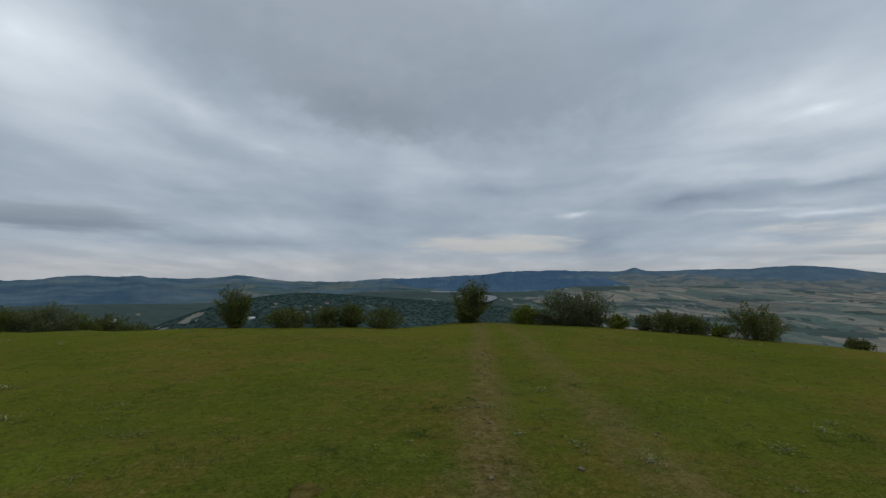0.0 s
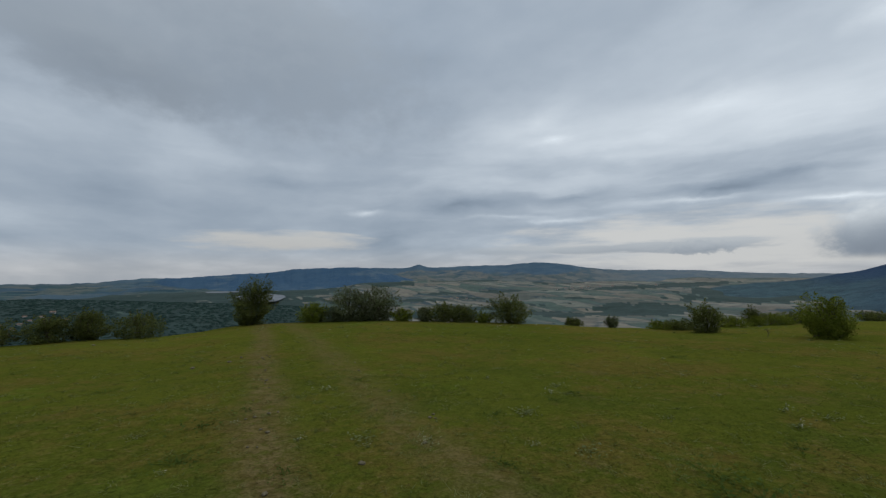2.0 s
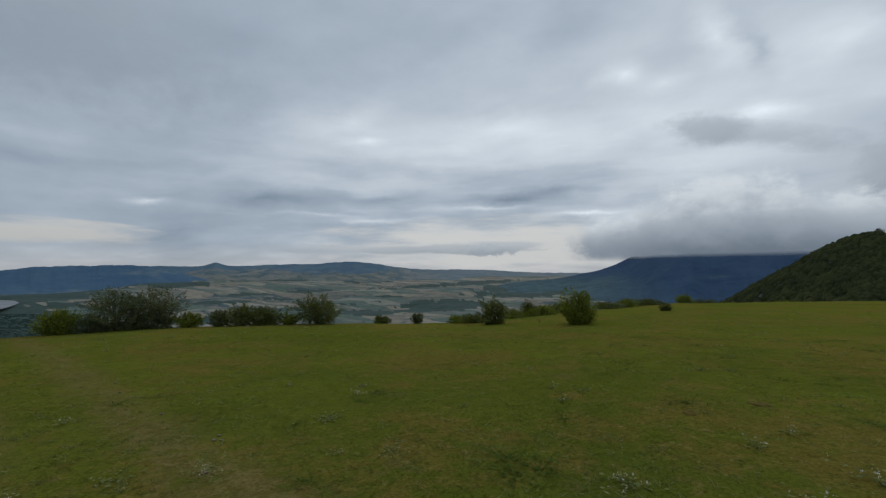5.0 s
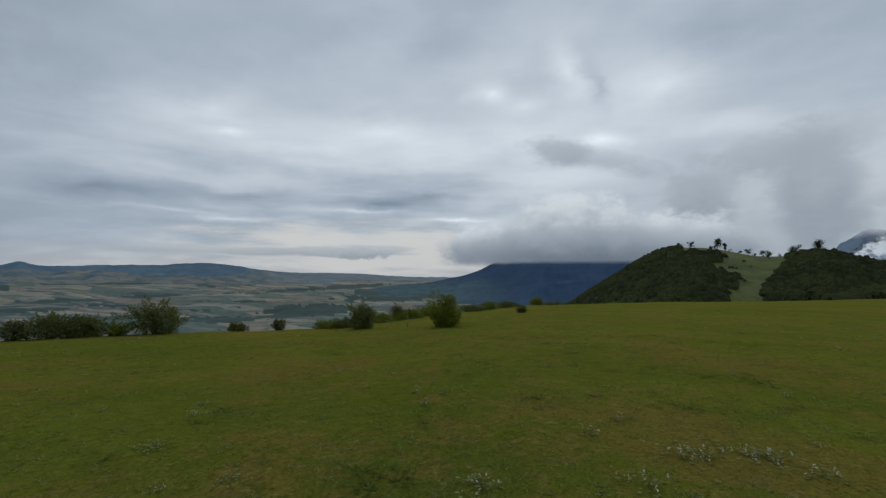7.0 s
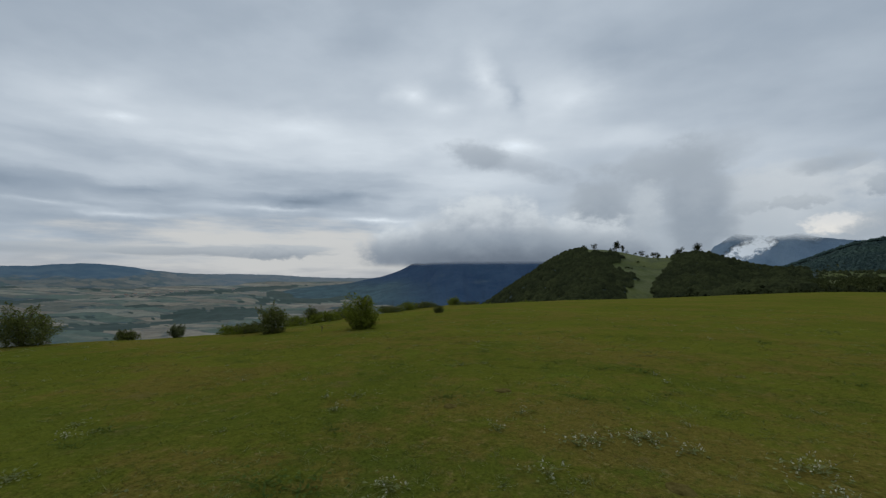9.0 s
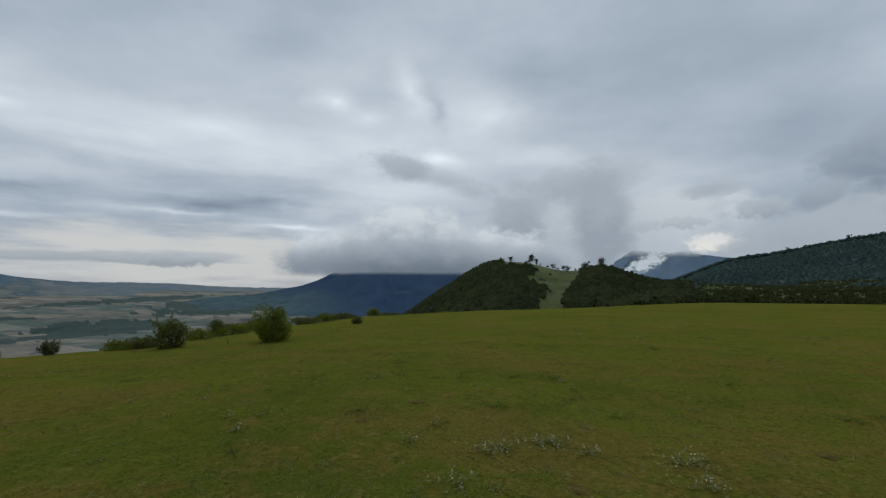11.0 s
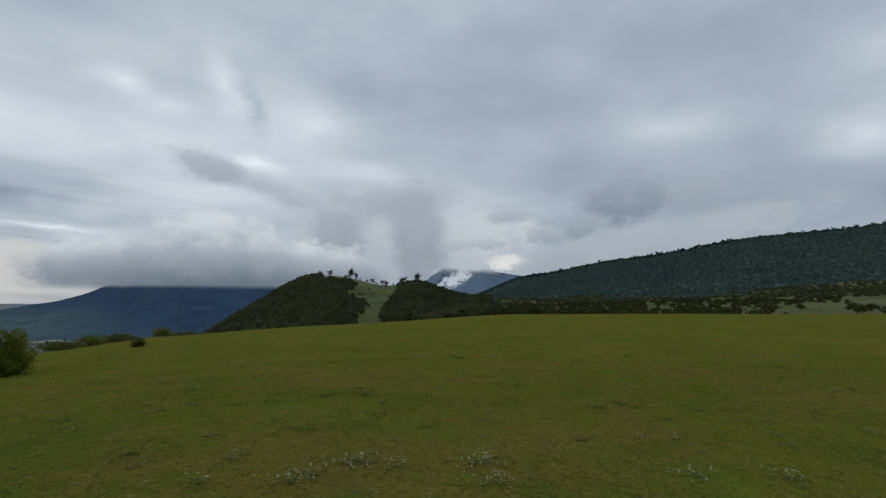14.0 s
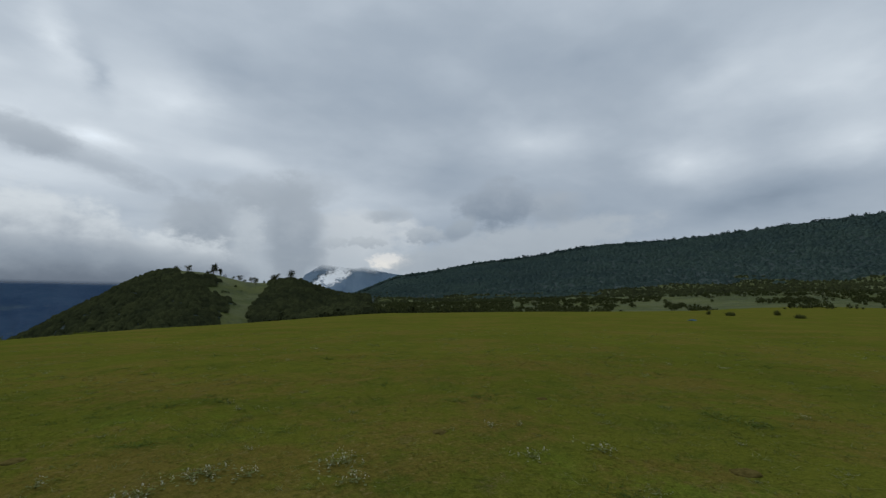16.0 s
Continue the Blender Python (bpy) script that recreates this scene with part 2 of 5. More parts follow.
# ---- materials ----
def material(name, paint, rough=0.9, bump=0.0, bump_at=None, spec=0.2, sheen=None):
    """paint(nodes, object coordinates) returns the colour; bump_at(nodes, coordinates) the relief."""
    m = bpy.data.materials.new(name)
    m.use_nodes = True
    n = Nodes(m.node_tree)
    shader = m.node_tree.nodes["Principled BSDF"]
    where = n.add("NewGeometry")
    value = paint(n, where)
    n.put(shader.inputs["Base Color"], (*value, 1) if isinstance(value, tuple) else value)
    shader.inputs["Roughness"].default_value = rough
    shader.inputs["Specular IOR Level"].default_value = spec
    if sheen:
        shader.inputs["Sheen Weight"].default_value = sheen[0]
        shader.inputs["Sheen Roughness"].default_value = 0.6
        shader.inputs["Sheen Tint"].default_value = (*sheen[1], 1)
    if bump_at:
        relief = n.add("Bump", Strength=bump, Distance=1.0, Height=bump_at(n, where))
        n.put(shader.inputs["Normal"], relief)
    return m


def thin(m):
    """Thin leaves and blades: part of the light goes through them."""
    n = Nodes(m.node_tree)
    shader = m.node_tree.nodes["Principled BSDF"]
    passing = n.add("BsdfTranslucent", shader.inputs["Base Color"].links[0].from_socket)
    n.put(m.node_tree.nodes["Material Output"].inputs[0], n.add("MixShader", 0.42, shader.outputs[0], passing))
    return m


def split_xyz(n, where):
    s = n.tree.nodes.new("ShaderNodeSeparateXYZ")
    n.put(s.inputs[0], where)
    return s.outputs


def meadow_paint(n, where):
    x, y, z = split_xyz(n, where)
    wide = n.noise(where, 0.11, 4, 0.6)
    mid = n.noise(n.mapped(where, loc=(7, 3, 0)), 0.75, 5, 0.65)
    small = n.noise(where, 4.0, 5, 0.7)
    grain = n.noise(where, 30.0, 4, 0.75)
    green = n.mix(n.ramp(wide, 0.35, 0.65), (0.064, 0.080, 0.012), (0.096, 0.104, 0.016))
    green = n.mix(n.ramp(mid, 0.46, 0.64, 0.0, 0.75), green, (0.052, 0.072, 0.013))
    lush = n.noise(n.mapped(where, loc=(31, 17, 0)), 0.5, 5, 0.65)
    green = n.mix(n.ramp(lush, 0.56, 0.70, 0.0, 0.6), green, (0.090, 0.132, 0.017))
    green = n.mix(n.ramp(small, 0.5, 0.7, 0.0, 0.45), green, (0.116, 0.124, 0.027))
    # withered grass in wide and in hand-sized patches
    dry = n.math("MULTIPLY_ADD", small, 0.5, n.math("MULTIPLY_ADD", n.noise(where, 0.26, 3, 0.6), 0.9, n.math("MULTIPLY", n.noise(where, 1.3, 5, 0.7), 0.6)))
    green = n.mix(n.ramp(dry, 0.94, 1.16, 0.0, 0.72), green, (0.130, 0.088, 0.026))
    straw = n.math("MULTIPLY", n.ramp(n.noise(where, 11.0, 4, 0.7), 0.57, 0.68), n.ramp(dry, 0.9, 1.1, 0.15, 0.8))
    green = n.mix(straw, green, (0.190, 0.144, 0.058))
    bare = n.math("MULTIPLY", n.ramp(n.noise(where, 1.1, 5, 0.7), 0.60, 0.68), n.ramp(grain, 0.4, 0.6))
    green = n.mix(n.math("MULTIPLY", bare, 0.65), green, (0.105, 0.080, 0.040))
    tuft = n.noise(n.mapped(where, loc=(3, 11, 0)), 8.0, 6, 0.72)
    green = n.mix(n.ramp(tuft, 0.52, 0.66, 0.0, 0.7), green, (0.040, 0.056, 0.012))
    # two worn wheel tracks that run away over the brow
    wob = n.math("MULTIPLY", n.math("SUBTRACT", n.noise(where, 0.5, 4, 0.6), 0.5), 0.9)
    worn = None
    for start, lean, half, depth in ((0.10, 0.135, 0.52, 0.9), (1.85, 0.10, 0.60, 0.6)):
        off = n.math("ABSOLUTE", n.math("ADD", wob, n.math("SUBTRACT", x, n.math("MULTIPLY_ADD", y, lean, start))))
        band = n.math("MULTIPLY", n.ramp(off, half, 0.0), n.math("MULTIPLY", n.ramp(y, 1.0, 3.0), depth))
        worn = band if worn is None else n.math("MAXIMUM", worn, band)
    worn = n.math("MULTIPLY", worn, n.ramp(n.math("ADD", n.math("MULTIPLY", small, 0.9), n.math("MULTIPLY", grain, 0.4)), 0.42, 0.70, 0.0, 1.0))
    soil = n.mix(n.ramp(n.noise(where, 9.0, 4, 0.7), 0.4, 0.62), (0.092, 0.062, 0.029), (0.178, 0.124, 0.064))
    green = n.mix(worn, green, soil)
    shade = n.ramp(grain, 0.3, 0.72, 0.62, 1.26)
    return n.mix(1.0, green, n.add("CombineXYZ", shade, shade, shade), "MULTIPLY")


def meadow_relief(n, where):
    a = n.math("MULTIPLY", n.noise(where, 9.0, 6, 0.75), 0.06)
    return n.math("MULTIPLY_ADD", n.noise(where, 1.7, 5, 0.65), 0.14, a)


def with_woods(n, where, c, dark, light):
    """Lays woodland over the open land where trees grow, with a ragged edge."""
    grown = n.tree.nodes.new("ShaderNodeAttribute")
    grown.attribute_name = "woods"
    ragged = n.math("MULTIPLY_ADD", n.math("SUBTRACT", n.noise(where, 0.012, 6, 0.7), 0.5), 0.8, grown.outputs["Fac"])
    trees = n.mix(n.ramp(n.noise(where, 0.035, 6, 0.7), 0.35, 0.65), dark, light)
    return n.mix(n.ramp(ragged, 0.35, 0.68), c, trees)


def scrub_paint(n, where):
    c = n.mix(n.ramp(n.noise(where, 0.012, 5, 0.6), 0.4, 0.6), (0.062, 0.081, 0.016), (0.090, 0.104, 0.023))
    c = n.mix(n.ramp(n.noise(where, 0.09, 5, 0.65), 0.46, 0.6, 0.0, 0.8), c, (0.056, 0.072, 0.024))
    c = n.mix(n.ramp(n.noise(n.mapped(where, loc=(90, 40, 0)), 0.035, 6, 0.7), 0.47, 0.58, 0.0, 0.5), c, (0.122, 0.134, 0.052))
    # wood floor blued as well, to match the haze in the far crowns
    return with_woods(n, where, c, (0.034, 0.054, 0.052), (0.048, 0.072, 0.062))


def plot_paint(n, where, low, high, brown, stubble, trees, turn, wide, deep):
    """Fields in plots with ragged hedges and belts of trees between them; wide and deep: metres."""
    wob = n.add("VectorMath", n.noise(where, 0.0035, 5, 0.6, out=1), (0.5, 0.5, 0.5), operation="SUBTRACT")
    bent = n.add("VectorMath", where, n.add("VectorMath", wob, (130, 130, 0), operation="MULTIPLY"), operation="ADD")
    flat = n.mapped(bent, rot=(0, 0, radians(turn)), scale=(1 / wide, 1 / deep, 0.0))
    plots = n.tree.nodes.new("ShaderNodeTexVoronoi")
    n.put(plots.inputs["Vector"], flat)
    plots.inputs["Scale"].default_value = 1.0
    rims = n.tree.nodes.new("ShaderNodeTexVoronoi")
    rims.feature = "DISTANCE_TO_EDGE"
    n.put(rims.inputs["Vector"], flat)
    rims.inputs["Scale"].default_value = 1.0
    pick = n.tree.nodes.new("ShaderNodeSeparateXYZ")
    n.put(pick.inputs[0], plots.outputs["Color"])
    tufts = n.noise(where, 0.02, 5, 0.7)
    broad = n.noise(bent, 0.0028, 5, 0.6)
    tone = n.math("MULTIPLY_ADD", n.math("SUBTRACT", pick.outputs[0], 0.5), 0.42, broad)
    c = n.mix(n.ramp(tone, 0.42, 0.62), low, high)
    c = n.mix(n.ramp(pick.outputs[1], 0.55, 0.75, 0.0, 0.6), c, brown)
    c = n.mix(n.ramp(pick.outputs[2], 0.80, 0.84, 0.0, 0.65), c, stubble)
    c = n.mix(n.ramp(tufts, 0.45, 0.7, 0.0, 0.3), c, low)
    hedge = n.math("MULTIPLY", n.ramp(rims.outputs["Distance"], 0.07, 0.02), n.ramp(tufts, 0.42, 0.56))
    c = n.mix(n.math("MULTIPLY", hedge, 0.6), c, trees)
    belts = n.noise(n.mapped(bent, rot=(0, 0, radians(turn)), scale=(0.45 / wide, 0.7 / deep, 0)), 1.0, 7, 0.66)
    belts = n.math("MULTIPLY_ADD", n.math("SUBTRACT", tufts, 0.5), 0.16, belts)
    return n.mix(n.ramp(belts, 0.56, 0.60, 0.0, 0.9), c, trees)


def fields_paint(n, where):
    # a little distance haze is mixed into these colours, bluest in the trees
    c = plot_paint(n, where, (0.084, 0.122, 0.098), (0.224, 0.200, 0.152), (0.142, 0.128, 0.104), (0.272, 0.250, 0.196), (0.040, 0.074, 0.084), 14, 85, 330)
    c = with_woods(n, where, c, (0.027, 0.051, 0.044), (0.039, 0.067, 0.056))
    grain = n.ramp(n.noise(n.mapped(where, loc=(40, 9, 0)), 0.022, 6, 0.75), 0.3, 0.7, 0.78, 1.2)
    return n.mix(1.0, c, n.add("CombineXYZ", grain, grain, grain), "MULTIPLY")


def hazed_fields_paint(n, where):
    """Fields on the lower slopes; woods along the top, which come further down in the west. All are blued for haze."""
    x, y, z = split_xyz(n, where)
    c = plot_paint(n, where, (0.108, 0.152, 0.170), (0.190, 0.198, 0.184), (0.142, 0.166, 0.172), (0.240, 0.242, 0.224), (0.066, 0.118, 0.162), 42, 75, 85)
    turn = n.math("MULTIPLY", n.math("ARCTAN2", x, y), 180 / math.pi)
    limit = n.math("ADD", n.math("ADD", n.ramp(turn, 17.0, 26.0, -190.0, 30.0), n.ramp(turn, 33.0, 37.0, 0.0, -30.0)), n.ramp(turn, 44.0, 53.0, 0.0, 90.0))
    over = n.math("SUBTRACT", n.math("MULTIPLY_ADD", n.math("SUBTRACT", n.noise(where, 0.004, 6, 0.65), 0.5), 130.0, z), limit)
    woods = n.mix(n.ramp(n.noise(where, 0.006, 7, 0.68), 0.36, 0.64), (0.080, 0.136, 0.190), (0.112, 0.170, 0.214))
    # lower down a warmer set of fields, with less haze in the colour
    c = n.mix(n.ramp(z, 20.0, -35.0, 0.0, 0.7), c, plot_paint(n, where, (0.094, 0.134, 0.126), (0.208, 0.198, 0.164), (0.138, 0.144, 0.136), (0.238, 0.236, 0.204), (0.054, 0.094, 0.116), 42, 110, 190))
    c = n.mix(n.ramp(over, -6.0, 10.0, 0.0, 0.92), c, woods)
    # towards the north more pale haze is mixed into the colour
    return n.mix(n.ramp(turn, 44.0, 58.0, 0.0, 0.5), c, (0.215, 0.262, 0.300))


# woods far off; the colours passed in are already blued for haze
def hazed_wood(dark, light, pale, amount):
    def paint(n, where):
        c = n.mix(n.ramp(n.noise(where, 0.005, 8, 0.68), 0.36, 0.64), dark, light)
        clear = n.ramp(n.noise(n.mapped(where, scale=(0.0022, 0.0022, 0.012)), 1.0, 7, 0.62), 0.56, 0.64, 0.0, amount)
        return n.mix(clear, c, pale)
    return paint


def far_relief(n, where):
    return n.math("MULTIPLY", n.noise(where, 0.015, 6, 0.7), 26.0)


MEADOW = material("meadow_grass", meadow_paint, 1.0, 0.4, meadow_relief, spec=0.0, sheen=(0.18, (0.55, 0.53, 0.05)))
SCRUB = material("hill_grass", scrub_paint, 0.95, 0.5, lambda n, w: n.math("MULTIPLY", n.noise(w, 0.3, 5, 0.7), 1.5))
FIELDS = material("valley_fields", fields_paint, 0.95)
# distance haze is put into this hillside's colour as blue
HAZED_WOODS = material("hazed_far_woods", hazed_wood((0.042, 0.100, 0.172), (0.060, 0.120, 0.184), (0.15, 0.195, 0.21), 0.55), 1.0, 0.5, far_relief)


def west_paint(n, where):
    """Woods blued by haze put into the colour; pale strips of field low on the slopes, and clearings on the tops."""
    x, y, z = split_xyz(n, where)
    turn = n.math("MULTIPLY", n.math("ARCTAN2", x, y), 180 / math.pi)
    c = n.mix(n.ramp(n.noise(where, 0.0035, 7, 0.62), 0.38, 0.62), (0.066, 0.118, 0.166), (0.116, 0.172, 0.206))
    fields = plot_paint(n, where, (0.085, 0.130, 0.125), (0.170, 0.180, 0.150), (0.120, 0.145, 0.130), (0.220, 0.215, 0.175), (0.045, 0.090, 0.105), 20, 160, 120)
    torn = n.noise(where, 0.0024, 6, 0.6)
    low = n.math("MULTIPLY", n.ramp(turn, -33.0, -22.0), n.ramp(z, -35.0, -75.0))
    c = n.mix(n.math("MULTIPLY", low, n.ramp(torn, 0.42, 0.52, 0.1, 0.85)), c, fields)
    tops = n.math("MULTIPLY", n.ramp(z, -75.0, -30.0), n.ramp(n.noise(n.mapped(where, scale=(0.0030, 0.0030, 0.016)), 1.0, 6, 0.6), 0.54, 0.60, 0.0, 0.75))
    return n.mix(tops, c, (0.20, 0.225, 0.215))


HAZED_WEST = material("hazed_west_hills", west_paint, 1.0, 0.8, far_relief, spec=0.0)
HAZED_HILL = material("hazed_hill_fields", hazed_fields_paint, 1.0, 0.3, far_relief, spec=0.0)


# ---- the shape of the land ----
def hashed(ix, iy, seed):
    h = np.sin(ix * 127.1 + iy * 311.7 + seed * 74.7) * 43758.5453
    return h - np.floor(h)


def value_noise(x, y, seed=0):
    ix, iy = np.floor(x), np.floor(y)
    fx, fy = x - ix, y - iy
    fx, fy = fx * fx * (3 - 2 * fx), fy * fy * (3 - 2 * fy)
    a, b = hashed(ix, iy, seed), hashed(ix + 1, iy, seed)
    c, d = hashed(ix, iy + 1, seed), hashed(ix + 1, iy + 1, seed)
    return a + (b - a) * fx + (c - a) * fy + (a - b - c + d) * fx * fy


def fbm(x, y, octaves=4, seed=0):
    total, amp = 0.0, 0.5
    for k in range(octaves):
        total = total + amp * (value_noise(x * 2**k, y * 2**k, seed + k) - 0.5)
        amp *= 0.5
    return total


def smooth(x, lo, hi):
    t = np.clip((x - lo) / (hi - lo), 0, 1)
    return t * t * (3 - 2 * t)


def bell(x, at, width):
    return np.exp(-(((x - at) / width) ** 2))


def eased(x, at, values):
    """Passes smoothly through the values."""
    k = np.clip(np.searchsorted(at, x) - 1, 0, len(at) - 2)
    at, values = np.array(at, float), np.array(values, float)
    t = np.clip((x - at[k]) / (at[k + 1] - at[k]), 0, 1)
    t = 0.5 * t + 0.5 * t * t * (3 - 2 * t)
    return values[k] + (values[k + 1] - values[k]) * t


def tan_deg(a):
    return np.tan(np.radians(a))


EYE = 1.7
BROW_AT = [-110, -60, -42, -30, -10, -3, 7, 20, 40, 56, 64, 72, 82, 102, 124, 147, 171, 210, 250]
BROW_DIP = [5.2, 5.2, 5.4, 6.0, 6.35, 6.6, 5.85, 5.85, 6.35, 6.5, 5.75, 4.75, 3.65, 2.75, 1.5, 1.25, 0.8, 1.0, 5.2]
BROW_FAR = [24, 24, 23, 21, 20, 20, 21, 21, 21, 22, 26, 31, 40, 60, 90, 110, 140, 60, 24]


def brow(az):
    """How far off the meadow's edge lies, and how high."""
    far = eased(az, BROW_AT, BROW_FAR)
    return far, EYE - far * tan_deg(eased(az, BROW_AT, BROW_DIP))


def skyline(az):
    """The crest of the wooded slope, in degrees above the eye."""
    s = 1.2 + 2.5 * smooth(az, 117.5, 126) + 2.0 * smooth(az, 124, 140) + 1.7 * smooth(az, 138, 152) + 1.4 * smooth(az, 150, 180)
    return s * (1 - smooth(az, 205, 240))


def wooded_hill(az):
    """The crest of the nearer hill with the clearing."""
    low = -4.6 + 3.2 * smooth(az, 83.5, 91) + 4.1 * smooth(az, 88, 97.5) + 0.75 * smooth(az, 95.5, 99.5)
    return low - 1.15 * smooth(az, 100.3, 107) + 0.45 * bell(az, 111.3, 2.2) - 1.35 * smooth(az, 112, 119) - 0.4 * smooth(az, 119, 130)


HILL_FAR = 400.0
# the lake's two arms: azimuth and half width, distance and half length
LAKE_Z = -101.0
LAKES = [(7.5, 2.7, 2150, 420), (3.2, 1.8, 3000, 150)]


def land(r, az):
    """Height of the ground at a distance and azimuth (degrees, clockwise from +y)."""
    az = np.where(az < -110, az + 360, az)
    far, edge = brow(az)
    u = r / far
    near = edge * np.clip(u, 0, 1) ** 1.7
    past = np.maximum(r - far, 0)
    # downhill side: a steep flank, a broad valley, fields that climb again
    flank = edge - 0.27 * past 
    x, y = r * np.sin(np.radians(az)), r * np.cos(np.radians(az))
    floor_z = -150 + 112 * np.clip((r - 1150) / 3350, 0, 1) ** 0.9
    floor_z = floor_z + (-158 - floor_z) * (1 - smooth(az, -28, 3)) * smooth(r, 1300, 1800)
    floor_z = floor_z + fbm(x / 520, y / 520, 4, 3) * 46 * smooth(r, 500, 1600)
    floor_z = floor_z + fbm(x / 430, y / 430, 3, 19) * 75 * smooth(r, 900, 1700) * (1 - smooth(r, 3500, 4300)) * smooth(az, 15, 25) * (1 - smooth(az, 66, 80))
    shore = smooth(az, -16, -8) * (1 - smooth(az, 12, 20)) * smooth(r, 2500, 2900)
    floor_z = floor_z + (np.minimum(floor_z, LAKE_Z - 1.5 + 3 * fbm(x / 300, y / 300, 3, 8)) - floor_z) * shore
    # a low wooded rise in front of the lake, and the lake's bed
    rise_el = -1.75 - 0.070 * np.clip(az + 13, 0, 40) - 0.0075 * np.clip(-13 - az, 0, 60) ** 2.2 - 0.9 * smooth(az, 13, 24)
    rise = EYE + 900 * tan_deg(rise_el - 0.5) - 0.15 * (np.sqrt((r - 900) ** 2 + 90**2) - 90)
    rise = rise + fbm(x / 160, y / 160, 4, 15) * 22 * smooth(np.abs(r - 900), 10, 200)
    for at, wide, off, deep in LAKES:
        inside = smooth(1.25 - ((az - at) / wide) ** 2 - ((r - off) / deep) ** 2, 0, 0.5)
        floor_z = floor_z + (np.minimum(floor_z, LAKE_Z - 4) - floor_z) * inside
    floor_z = floor_z + 50 * bell(az, -40, 16) * bell(r, 1900, 600)
    floor_z = np.maximum(floor_z, np.where((az > -70) & (az < 40), rise, -400))
    valley = np.maximum(flank, floor_z) + 4 * np.exp(-((flank - floor_z) / 14) ** 2) * smooth(past, 60, 160)
    # uphill side: a shallow dip, shrubby pasture, then the wooded slope
    s = skyline(az) - 0.50 - 0.25 * smooth(az, 150, 172) + 0.16 * bell(az, 134, 12)
    dip = -eased(az, BROW_AT, BROW_DIP)
    el = np.interp(np.log(np.maximum(u, 1)), [0, 0.25, 0.7], [0, -0.45, -0.25])
    steps = np.log(np.maximum(r, 1) / 250) / np.log(1000 / 250)
    el = dip + el * smooth(az, 60, 90) * (1 - 0.9 * smooth(az, 150, 168)) + smooth(steps, -0.45, 0.5) * (0.26 * s - dip * 0.9) + smooth(steps, 0.35, 1.0) * (0.75 * s)
    slope = EYE + r * tan_deg(el)
    top = EYE + 1000 * tan_deg(s)
    slope = np.where(r > 1000, top - 0.05 * (r - 1000) * smooth(r, 1000, 1500), slope)
    slope = slope + fbm(x / 70, y / 70, 4, 9) * 7 * smooth(r, 160, 420) * (1 - 0.6 * smooth(r, 880, 1000))
    up = smooth(az, 84, 118) * (1 - smooth(az, 215, 245))
    z = valley + (slope - valley) * up
    # the nearer wooded hill
    bare = 1 - bell(az, 104.3, 3.4)
    crest = EYE + HILL_FAR * tan_deg(wooded_hill(az) - 0.28 * bare + 0.2 * bell(az, 97, 3))
    body = crest - 0.27 * (np.sqrt((r - HILL_FAR) ** 2 + 45**2) - 45) + fbm(x / 45, y / 45, 3, 5) * 5 * smooth(np.abs(r - HILL_FAR), 5, 80)
    shown = smooth(az, 82, 86) * (1 - smooth(az, 128, 140))
    z = z + np.maximum(body - z, 0) * shown * smooth(r, 110, 190)
    z = np.where(r <= far, near, z)
    z = z + fbm(x / 3.1, y / 3.1, 3, 1) * 0.07 * smooth(r, 0.5, 4) * (1 - smooth(r, 60, 200))
    return z


def at_az(az, r, lift=0.0):
    a = math.radians(az)
    return Vector((r * math.sin(a), r * math.cos(a), float(land(np.float64(r), np.float64(az))) + lift))


def mesh_of(name, verts, faces, mats, index=None, shade=True):
    me = bpy.data.meshes.new(name)
    verts, faces = np.asarray(verts, np.float32), np.asarray(faces, np.int32)
    k = faces.shape[1]
    me.vertices.add(len(verts))
    me.vertices.foreach_set("co", verts.ravel())
    me.loops.add(faces.size)
    me.loops.foreach_set("vertex_index", faces.ravel())
    me.polygons.add(len(faces))
    me.polygons.foreach_set("loop_start", np.arange(0, faces.size, k, dtype=np.int32))
    for m in mats:
        me.materials.append(m)
    if index is not None:
        me.polygons.foreach_set("material_index", np.asarray(index, np.int32))
    me.polygons.foreach_set("use_smooth", np.full(len(faces), shade))
    me.update(calc_edges=True)
    me.validate()
    return me


VALLEY_WOODS = [
    (54.5, -1.62, 9.0, 0.26, 0.055), (54.0, -4.3, 6.5, 0.75, 0.02), (65.0, -2.4, 7.5, 1.0, 0.05), (23.0, -1.2, 4.0, 0.45, 0.0),
    (30.0, -2.6, 3.0, 0.20, 0.0), (37.5, -2.3, 3.2, 0.16, 0.02), (44.0, -1.15, 3.5, 0.15, 0.0), (33.0, -0.9, 6.0, 0.14, 0.0),
    (43.0, -5.1, 5.0, 0.40, -0.02), (47.0, -3.1, 2.0, 0.12, 0.0), (27.0, -3.4, 3.5, 0.22, 0.0), (34.0, -3.2, 2.0, 0.15, 0.0),
    (51.0, -4.9, 4.0, 0.35, 0.05), (29.0, -5.3, 8.0, 0.5, 0.0), (35.0, -4.5, 6.0, 0.28, 0.02), (40.0, -3.9, 3.0, 0.12, -0.03),
]


